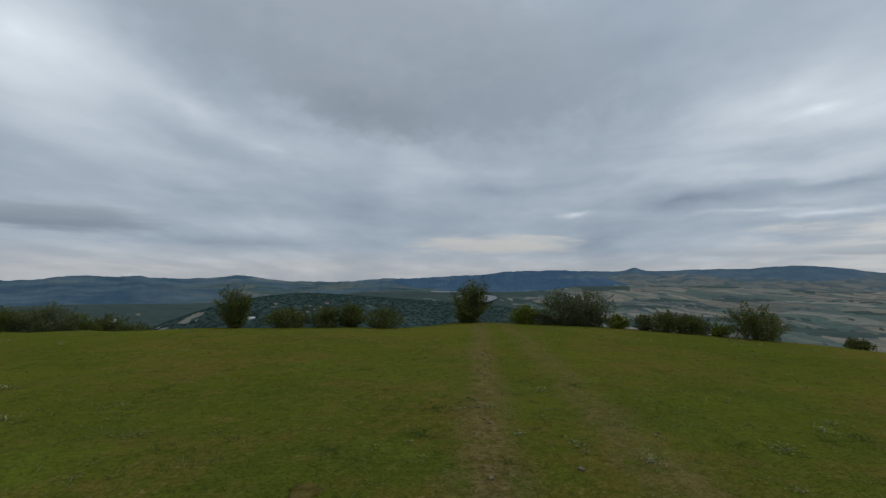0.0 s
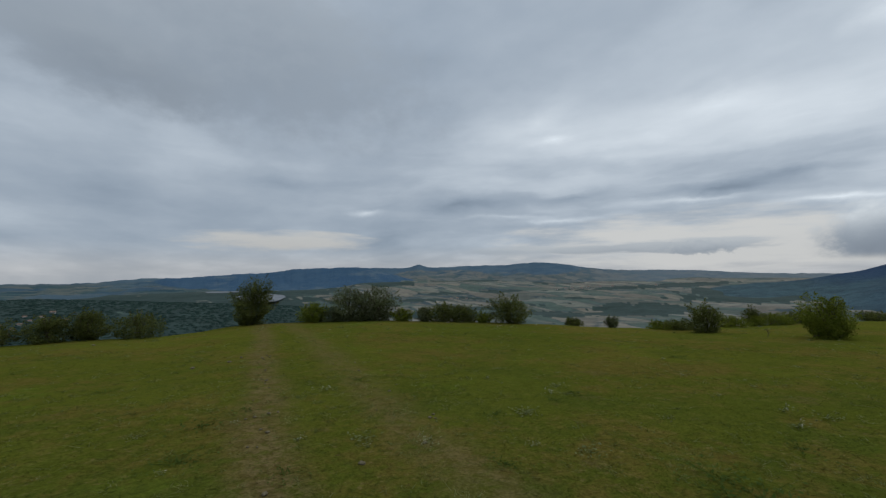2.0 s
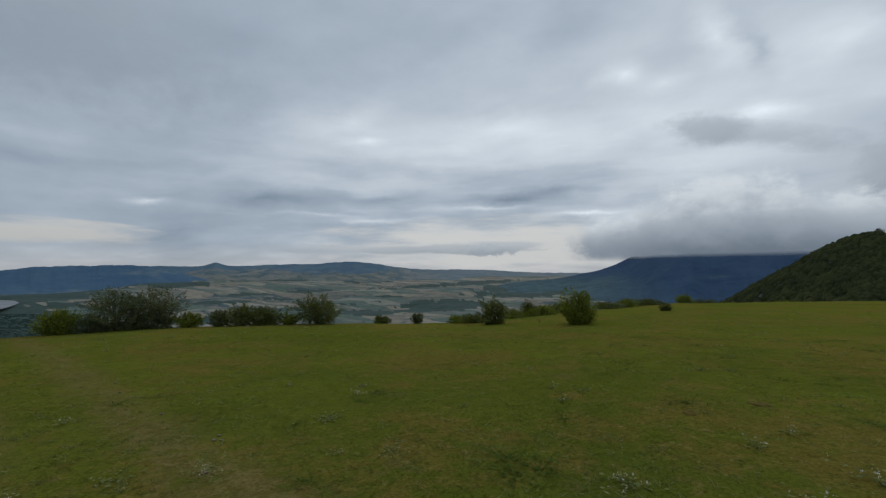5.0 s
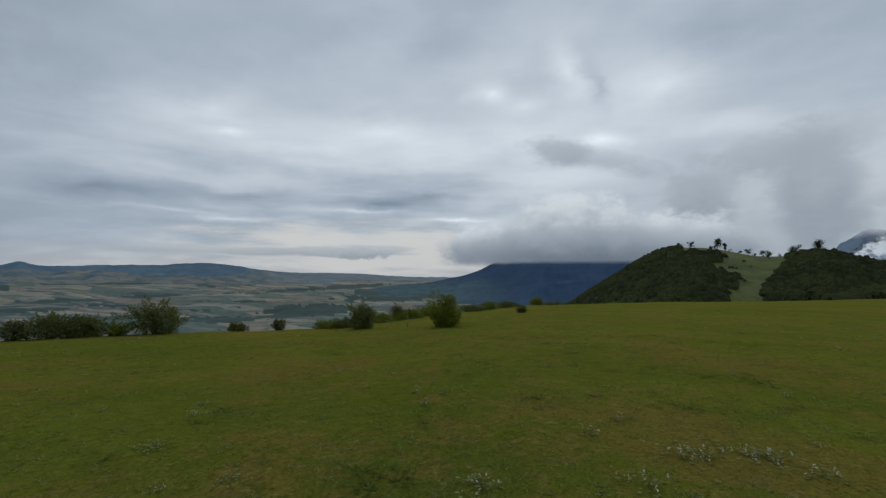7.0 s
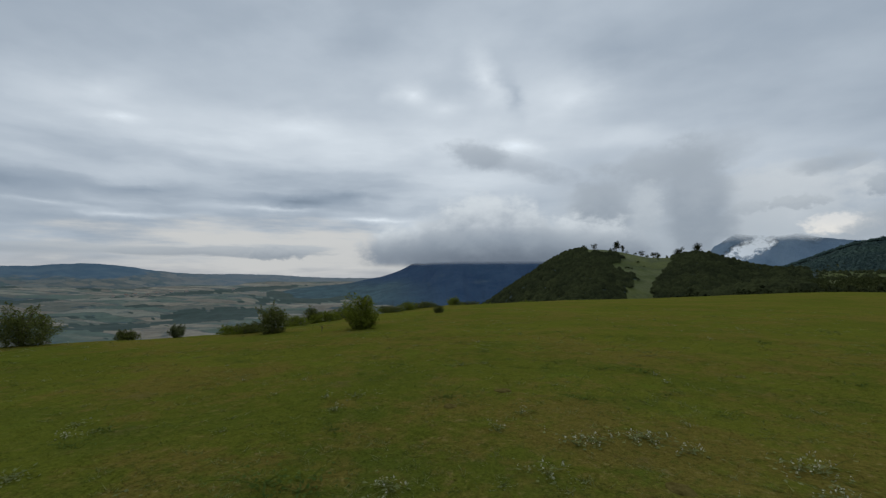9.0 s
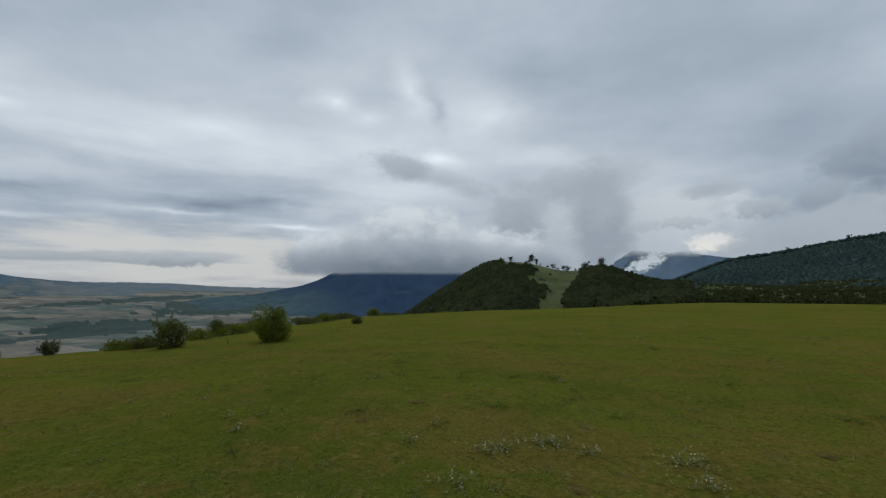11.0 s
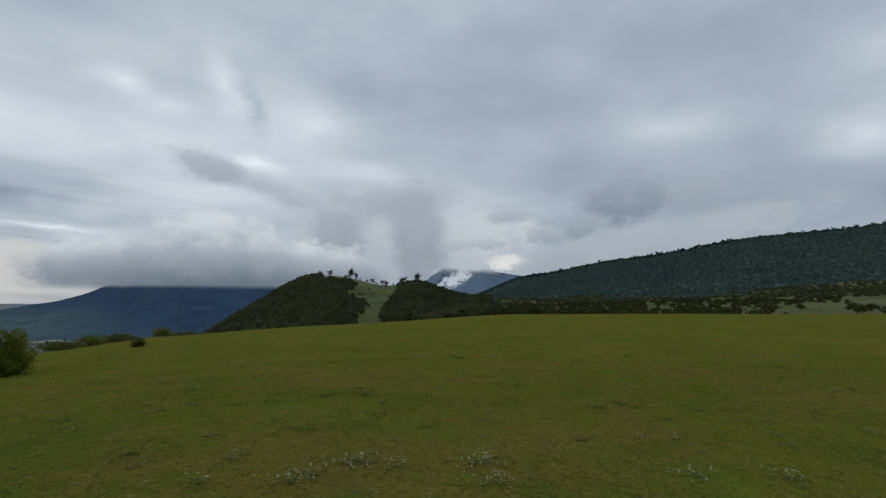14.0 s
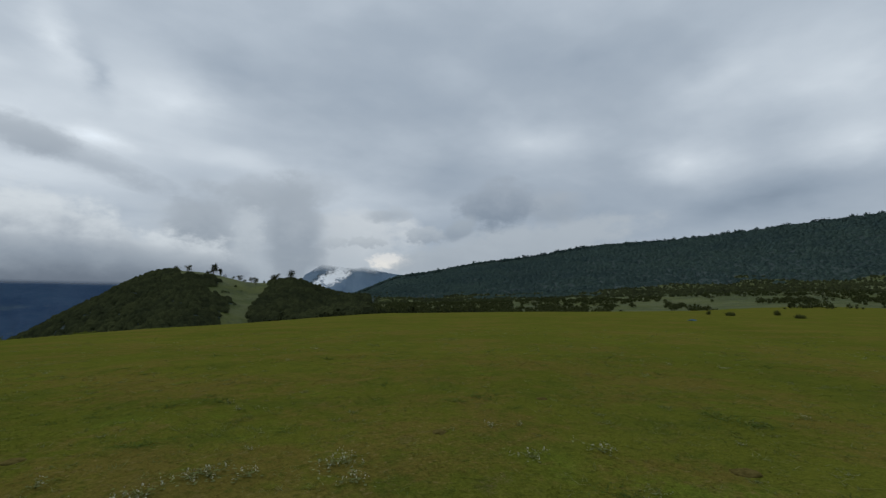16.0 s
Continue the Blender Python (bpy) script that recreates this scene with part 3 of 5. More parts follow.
def woods_at(r, az):
    """Where trees close up: the hill but for its clearing, the upper slope, the rise by the lake."""
    x, y = r * np.sin(np.radians(az)), r * np.cos(np.radians(az))
    n = fbm(x / 38, y / 38, 4, 21)
    ragged = 1.3 * fbm(x / 16, y / 16, 3, 27)
    el = np.degrees(np.arctan2(land(r, az) - EYE, np.maximum(r, 1)))
    # the clearing narrows half way down
    left = np.interp(el, [-2.2, -1.2, -0.3, 0.3, 0.9, 1.5, 2.0, 2.4], [103.6, 104.0, 104.9, 104.4, 102.2, 101.9, 103.2, 103.6])
    right = np.interp(el, [-2.2, -1.0, -0.1, 1.5, 2.3], [107.0, 106.9, 107.6, 108.9, 109.2])
    top = (az > 99.4 + ragged) & (az < 109.0 + ragged) & (el > wooded_hill(az) - 0.55 - 0.5 * smooth(az, 103, 105) + 1.2 * n)
    glade = ((az > left + 0.6 * ragged) & (az < right + 0.6 * ragged)) | (top & (r < 470))
    hill = (az > 77) & (az < 122) & (r > 105) & (r < 470) & ~glade
    slope = (az > 116) & (az < 236) & (el > 0.65 + 1.35 * smooth(az, 147, 157) + 2.6 * n + 2.0 * ragged * 0.3) & (r > 240) & (r < 1080)
    open_land = (1 - smooth(el, -4.4, -2.8)) * (1 - smooth(az, -8, -2))
    rise = (az > -60) & (az < 16) & (r > 300) & (r < 1250) & (n > -0.34 + 0.14 * open_land)
    west = (r > 1000) & (n > -0.16 - 0.3 * (1 - smooth(az, -20, -13)) + 0.3 * bell(az, -17, 4) * bell(r, 2300, 900) + 0.42 * smooth(az, 9, 22))
    west = west | ((r > 2200) & (az < 17 + 10 * n) & (n > -0.3))
    # belts and blocks of wood on the far side of the valley, by azimuth and height seen
    belts = np.zeros(np.shape(r), bool)
    for at, up, half_w, half_h, lean in VALLEY_WOODS:
        off = ((az - at) / half_w) ** 2 + ((el - up - lean * (az - at)) / half_h) ** 2
        belts |= (off + 2.2 * fbm(az * 0.9, el * 3.2, 4, 44) < 0.9) & (r > 400)
    return hill, slope, rise, west | belts


rings = 324
radii = np.concatenate([[0.0, 0.01], np.geomspace(0.25, 30, 92), np.geomspace(30, 4700, 232)[1:]])
angles = np.concatenate([np.arange(-180, -66, 2.0), np.arange(-66, 180, 0.4)])
az_steps = len(angles)
R, A = np.meshgrid(radii[1:], angles, indexing="ij")
Z = land(R, A)
centre = np.array([[0, 0, float(land(np.float64(0), np.float64(0)))]])
verts = np.concatenate([centre, np.stack([R * np.sin(np.radians(A)), R * np.cos(np.radians(A)), Z], -1).reshape(-1, 3)])
i, j = np.meshgrid(np.arange(rings - 1), np.arange(az_steps), indexing="ij")
jn = (j + 1) % az_steps
quads = np.stack([1 + i * az_steps + j, 1 + i * az_steps + jn, 1 + (i + 1) * az_steps + jn, 1 + (i + 1) * az_steps + j], -1).reshape(-1, 4)[:, ::-1]
quads = np.concatenate([quads, [[1 + az_steps * k // 4 for k in range(3, -1, -1)]]])
fr, fa = np.sqrt(R[:-1] * R[1:]).ravel(), (A[:-1] + 0.2).ravel()
fa = np.where(fa < -110, fa + 360, fa)
edge_far = brow(fa)[0]
zone = np.where(fr < edge_far * 1.3, 0, np.where(((fa > 76) & (fa < 240) & (fr < 480)) | ((fa > 112) & (fa < 240)), 1, np.where(fr < 260, 1, 2)))
zone = np.append(zone, 0)
ground_mesh = mesh_of("ground", verts, quads, (MEADOW, SCRUB, FIELDS), zone)
# where woods grow, for the two materials of the open land
va = np.where(A < -110, A + 360, A)
grown = np.zeros(R.shape)
for some in woods_at(R, va):
    grown = np.maximum(grown, some * (R > 150))
mask = ground_mesh.attributes.new("woods", "FLOAT", "POINT")
mask.data.foreach_set("value", np.concatenate([[0.0], grown.ravel()]).astype(np.float32))
ground = tagged(new("ground", ground_mesh), "rounded green hilltop meadow falling to a wide valley", "ground", kind="structure")


def ridge(name, label, mat, far, depth, az0, az1, crest, foot=-170.0, rough=0.05, seed=0, steps=500):
    """A far range of hills: it climbs from its foot to the crest (degrees above the eye) and falls away behind."""
    az = np.linspace(az0, az1, steps)
    s = np.concatenate([np.linspace(0, 0.95, 24), [0.97, 0.985, 0.995, 1.0, 1.008, 1.04, 1.2]])
    S, AZ = np.meshgrid(s, az, indexing="ij")
    top = EYE + far * tan_deg(crest(AZ) + rough * fbm(AZ * 1.3, AZ * 0 + seed, 5, seed) * 2)
    rr = far - depth * (1 - S) + 60 * fbm(AZ * 0.5, S * 3, 4, seed + 3)
    up = np.clip(S, 0, 1)
    z = foot + (top - foot) * (0.35 * up + 0.65 * up**2)
    z = z + fbm(AZ * 0.42, S * 2.2, 4, seed + 8) * 0.2 * (top - foot) * np.sin(np.pi * up)
    z = np.where(S > 1, top - (S - 1) * 500, z)
    v = np.stack([rr * np.sin(np.radians(AZ)), rr * np.cos(np.radians(AZ)), z], -1).reshape(-1, 3)
    a, b = np.meshgrid(np.arange(len(s) - 1), np.arange(steps - 1), indexing="ij")
    q = np.stack([a * steps + b, (a + 1) * steps + b, (a + 1) * steps + b + 1, a * steps + b + 1], -1).reshape(-1, 4)[:, ::-1]
    return tagged(new(name, mesh_of(name, v, q, (mat,))), label, "hills", kind="structure")


def west_crest(a):
    return -0.72 + 0.5 * bell(a, -36.4, 3.0) + 0.42 * bell(a, -31.6, 2.0) + 0.25 * bell(a, -27.5, 2.5) + 0.62 * bell(a, -21.9, 3.2) + 0.5 * bell(a, -3.5, 3.5) - 0.05 * smooth(a, -18, -14)


def lake_crest(a):
    return -2.6 + 2.3 * smooth(a, -9, -2) + 0.55 * smooth(a, -2, 8.5) + 0.5 * smooth(a, 8, 12) + 0.22 * smooth(a, 12, 21) - 2.6 * smooth(a, 18, 31)


def east_crest(a):
    c = -1.6 + 1.85 * smooth(a, 2, 11) + 0.55 * smooth(a, 8, 20) + 0.38 * bell(a, 26.7, 0.9) + 0.25 * bell(a, 34.5, 3.5) + 0.6 * bell(a, 42.0, 4.2)
    return c - 0.45 * smooth(a, 45, 53) - 0.5 * smooth(a, 56, 70)


def cloud_mountain_crest(a):
    return -2.2 + 1.2 * smooth(a, 56, 68) + 1.15 * smooth(a, 67, 75) + 4.3 * smooth(a, 72.8, 84) - 2.2 * smooth(a, 94, 110)


def gap_mountain_crest(a):
    return eased(a, [106, 112.3, 113.2, 115.2, 116.4, 118.9, 120.6, 122.4, 124.8, 132], [0.5, 2.2, 3.4, 4.6, 4.4, 4.25, 4.4, 3.8, 3.45, 2.0])


ridge("backdrop_west", "wooded hills along the horizon, coloured blue for haze", HAZED_WEST, 3900, 2300, -80, 4, west_crest, seed=2, rough=0.10)
ridge("backdrop_lake", "steep wooded hillside behind the lake, coloured blue for haze", HAZED_WOODS, 3700, 1150, -10, 31, lake_crest, seed=4, rough=0.09)
ridge("backdrop_east", "hills with fields, coloured pale blue for haze", HAZED_HILL, 4450, 1500, -2, 78, east_crest, seed=6, rough=0.08, foot=-150.0)


def foothills(paint, green):
    """Woods and pasture on the lower slopes, below the dark mountain forest with its painted haze blue."""
    def mixed(n, where):
        x, y, z = split_xyz(n, where)
        rough = n.math("MULTIPLY_ADD", n.math("SUBTRACT", n.noise(where, 0.004, 7, 0.7), 0.5), 160.0, z)
        c = n.mix(n.ramp(n.noise(where, 0.012, 6, 0.7), 0.35, 0.65), green, tuple(1.6 * v for v in green))
        # they reach further up on the gentle western flank
        turn = n.math("MULTIPLY", n.math("ARCTAN2", x, y), 180 / math.pi)
        low = n.math("MULTIPLY", n.ramp(rough, 15.0, -75.0, 0.0, 0.9), n.ramp(turn, 84.0, 70.0))
        return n.mix(low, paint(n, where), c)
    return mixed


def in_cloud(mat_name, paint, low, high, wide, drift=None):
    """A hill whose top goes up into the cloud: it thins out with height."""
    m = material(mat_name, paint, 1.0, 0.5, far_relief)
    n = Nodes(m.node_tree)
    where = n.add("NewGeometry")
    x, y, z = split_xyz(n, where)
    torn = n.math("MULTIPLY_ADD", n.math("SUBTRACT", n.noise(where, 0.006, 6, 0.6), 0.5), wide, z)
    clear = n.ramp(torn, high, low)
    if drift:
        # a drift of mist that leans across the hillside: azimuth, height, half widths
        az, up, wide, tall = drift
        turn = n.math("MULTIPLY", n.math("ARCTAN2", x, y), 180 / math.pi)
        lean = n.math("MULTIPLY_ADD", n.math("SUBTRACT", z, up), 0.9 * wide / tall, n.math("SUBTRACT", az, turn))
        veil = n.math("ADD", n.math("POWER", n.math("DIVIDE", lean, wide), 2.0), n.math("POWER", n.math("DIVIDE", n.math("SUBTRACT", z, up), tall), 2.0))
        veil = n.math("MULTIPLY_ADD", n.math("SUBTRACT", n.noise(where, 0.014, 8, 0.75), 0.5), 5.5, veil)
        clear = n.math("MULTIPLY", clear, n.ramp(veil, 0.35, 1.5))
    n.put(m.node_tree.nodes["Principled BSDF"].inputs["Alpha"], clear)
    return m


# the forest's deep blue is distance haze put into its colour
CLOUDED = in_cloud("hazed_clouded_mountain", foothills(hazed_wood((0.013, 0.044, 0.100), (0.022, 0.060, 0.116), (0.060, 0.100, 0.125), 0.5), (0.040, 0.076, 0.084)), 66.0, 96.0, 10.0)
# a pale blue base colour stands in for the haze before this mountain
MISTY = in_cloud("misty_mountain", hazed_wood((0.150, 0.220, 0.300), (0.180, 0.250, 0.320), (0.22, 0.26, 0.30), 0.3), 205.0, 290.0, 100.0, (116.6, 195.0, 1.75, 85.0))
ridge("backdrop_mountain", "dark mountain coloured blue for haze, its top in cloud", CLOUDED, 2900, 1500, 54, 112, cloud_mountain_crest, seed=11, rough=0.03)
ridge("backdrop_gap", "misty mountain seen through a gap, coloured pale blue for haze", MISTY, 3600, 500, 106, 132, gap_mountain_crest, seed=13, foot=-60)


# ---- plants, stones and buildings ----
def empty_thing(name, label, category, group=""):
    return tagged(new(name), label, category, group)


def part(name, me, parent, label="", kind=""):
    ob = new(name, me)
    ob.parent = parent
    tagged(ob, kind=kind)
    return tagged(ob, label) if label else ob


rng = np.random.default_rng(7)


def leaf_paint(low, high):
    def paint(n, where):
        r = n.add("NewGeometry", out=8)
        c = n.mix(r, low, high)
        return n.mix(n.ramp(n.noise(where, 1.3, 3), 0.35, 0.65, 0.0, 0.45), c, tuple(0.6 * v for v in low))
    return paint


def leafy(name, low, high):
    return thin(material(name, leaf_paint(low, high), 0.95, spec=0.0))


def canopy(name, low, high, clump, patch, relief=0.6):
    """Tree crowns from afar: each its own green, in stands of one kind; clump and patch in metres."""
    def paint(n, where):
        c = n.mix(n.math("MULTIPLY_ADD", n.add("NewGeometry", out=8), 0.5, n.ramp(n.noise(where, 1 / patch, 5, 0.65), 0.35, 0.65, 0.0, 0.5)), low, high)
        leafage = n.ramp(n.noise(where, 1.6 / clump, 5, 0.7), 0.3, 0.7, 0.72, 1.25)
        return n.mix(1.0, c, n.add("CombineXYZ", leafage, leafage, leafage), "MULTIPLY")
    return material(name, paint, 0.95, relief, lambda n, w: n.math("MULTIPLY", n.noise(w, 1 / clump, 5, 0.7), 0.9 * clump), spec=0.0)


LEAF_DARK = leafy("hawthorn_leaf", (0.096, 0.114, 0.032), (0.178, 0.190, 0.052))
LEAF_LIGHT = leafy("light_leaf", (0.130, 0.168, 0.023), (0.240, 0.262, 0.040))
LEAF_GREY = leafy("grey_leaf", (0.104, 0.122, 0.054), (0.186, 0.202, 0.096))
LEAF_SCRUB = leafy("scrub_leaf", (0.046, 0.056, 0.020), (0.088, 0.098, 0.036))
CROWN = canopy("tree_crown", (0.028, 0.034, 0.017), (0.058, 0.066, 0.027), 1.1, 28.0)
# crowns further off: bluer than CROWN, with distance haze in the colour
CROWN_HAZED = canopy("hazed_tree_crown", (0.044, 0.070, 0.070), (0.070, 0.106, 0.086), 2.4, 110.0)
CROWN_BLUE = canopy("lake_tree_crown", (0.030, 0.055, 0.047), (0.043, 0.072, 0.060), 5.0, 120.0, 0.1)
BARK = material("bark", lambda n, w: n.mix(n.ramp(n.noise(w, 30.0, 4), 0.3, 0.7), (0.06, 0.045, 0.032), (0.13, 0.105, 0.08)), 0.9)


def stick(points, r0, r1, sides=5):
    """A tapered, bent stick through the points."""
    points = np.asarray(points, float)
    k = len(points)
    rad = np.linspace(r0, r1, k)
    d = np.gradient(points, axis=0)
    d /= np.linalg.norm(d, axis=1, keepdims=True) + 1e-9
    u = np.cross(d, (0.31, 0.95, 0.05))
    u /= np.linalg.norm(u, axis=1, keepdims=True) + 1e-9
    w = np.cross(d, u)
    t = np.linspace(0, 2 * np.pi, sides, endpoint=False)
    v = points[:, None] + rad[:, None, None] * (np.cos(t)[None, :, None] * u[:, None] + np.sin(t)[None, :, None] * w[:, None])
    a, b = np.meshgrid(np.arange(k - 1), np.arange(sides), indexing="ij")
    bn = (b + 1) % sides
    f = np.stack([a * sides + b, a * sides + bn, (a + 1) * sides + bn, (a + 1) * sides + b], -1).reshape(-1, 4)
    return v.reshape(-1, 3), f


def joined(pieces):
    vs, fs, n = [], [], 0
    for v, f in pieces:
        vs.append(v)
        fs.append(np.asarray(f) + n)
        n += len(v)
    return np.concatenate(vs), np.concatenate(fs)


def leaves(centres, size, droop=0.3, level=0.0):
    """One small pointed quad for each centre, turned at random; level: how far they lie flat, facing up."""
    n = len(centres)
    d = rng.normal(size=(n, 3))
    d[:, 2] = (d[:, 2] * 0.6 - droop * 0.3) * (1 - level)
    d /= np.linalg.norm(d, axis=1, keepdims=True)
    e = np.cross(d, rng.normal(size=(n, 3)) * (1 - level) + (0, 0, 1.2 * level))
    e /= np.linalg.norm(e, axis=1, keepdims=True) + 1e-9
    s = size * rng.uniform(0.6, 1.4, (n, 1))
    c = np.asarray(centres)
    v = np.stack([c - d * s * 0.6, c + e * s * 0.36, c + d * s * 0.6, c - e * s * 0.36], 1).reshape(-1, 3)
    return v, np.arange(4 * n).reshape(-1, 4)


def lobed(d, seed, scale):
    """Smooth lumps over the points d, about -1 to 1."""
    p = d * scale + seed * 3.7
    return 2 * (value_noise(p[:, 0] + 0.7 * p[:, 2], p[:, 1] - 0.5 * p[:, 2], seed) + value_noise(p[:, 2] * 1.2 + 9, p[:, 0] - p[:, 1], seed + 1)) - 2


def shrub(at, height, width, mat, label, vase=0.0, sparse=0.0, group="shrubs on the brow", name="shrub", lean=0.0):
    """A shrub: stems from one foot and a rounded crown of leaves in lobes and clumps, narrower at the foot, with sprigs."""
    foot = empty_thing(name, label, "shrub", group)
    foot.location = at
    seed = int(rng.integers(1, 900))
    widest = 0.42 + 0.25 * vase
    base = 0.62 - 0.40 * vase

    def reach(u):
        low = base + (1 - base) * np.sin(np.clip(u / widest, 0, 1) * np.pi / 2)
        top = np.sqrt(np.clip(1 - ((u - widest) / (1.0 - widest)) ** 2, 0, 1))
        return 0.5 * width * np.where(u < widest, low, top)

    count = int(4400 * width * height * (1 - 0.45 * sparse)) + 300
    u = rng.random(4 * count)
    u = u[rng.random(len(u)) < 0.12 + reach(u) / (0.5 * width)][:count]
    count = len(u)
    a = rng.uniform(0, 2 * np.pi, count)
    d = np.stack([np.cos(a) * np.sqrt(1 - (2 * u - 1) ** 2 * 0.9), np.sin(a) * np.sqrt(1 - (2 * u - 1) ** 2 * 0.9), 2 * u - 1], -1)
    swell = 0.92 + 0.32 * lobed(d, seed, 1.5) + 0.20 * lobed(d, seed + 5, 3.6)
    q = rng.random(count) ** 0.38
    # gaps between the outer clumps
    hold = (lobed(d, seed + 9, 5.0) + 0.35 > q * (0.15 + 0.5 * sparse) - 0.35) | (q < 0.62)
    tall = 0.87 + 0.13 * lobed(d * (1, 1, 0.2), seed + 3, 2.6)
    c = np.stack([reach(u) * swell * q * np.cos(a), reach(u) * swell * q * np.sin(a), height * u * tall * (0.55 + 0.45 * np.maximum(q, 0.6))], -1)[hold]
    c = c + rng.normal(size=c.shape) * 0.025
    stems, sprigs = [], []
    for k in range(int(5 + 4 * width)):
        b, e = rng.uniform(0, 2 * np.pi), rng.uniform(0.2, 0.75)
        tip = np.array([0.4 * width * e * np.cos(b), 0.4 * width * e * np.sin(b), height * rng.uniform(0.55, 0.85)])
        stems.append(stick([tip * (0.1, 0.1, 0) + (0, 0, -0.08), tip * (0.3, 0.3, 0.45), tip * (0.75, 0.75, 0.85), tip], 0.02, 0.005))
    # sprigs that break the outline
    for k in range(int((26 + 26 * width) * (1 + vase))):
        e = c[rng.integers(0, len(c))]
        out = np.array([e[0] * 0.7 / width, e[1] * 0.7 / width, 0.5 * e[2] / height + 0.12]) + rng.normal(size=3) * 0.12
        out /= np.linalg.norm(out)
        tip = e + out * rng.uniform(0.08, 0.25) * (0.55 + 0.4 * height)
        stems.append(stick([e, (e + tip) / 2 + rng.normal(size=3) * 0.02, tip], 0.007, 0.003, 4))
        t = rng.random((18, 1))
        sprigs.append(e + (tip - e) * (0.25 + 0.75 * t) + rng.normal(size=(18, 3)) * 0.03 * (1.3 - t))
    c = np.concatenate([c] + sprigs)
    c[:, 0] += lean * (np.maximum(c[:, 2], 0) / height) ** 2
    c[:, 2] = np.where(c[:, 2] < 0.0, -0.5 * c[:, 2], c[:, 2]) - 0.03
    v, f = leaves(c, 0.045, level=0.35)
    part("foliage", mesh_of("foliage", v, f, (mat,), shade=False), foot, kind="stuff")
    v, f = joined(stems)
    v[:, 0] += lean * (np.maximum(v[:, 2], 0) / height) ** 2
    part("stem", mesh_of("stem", v, f, (BARK,)), foot, kind="stuff")
    return foot


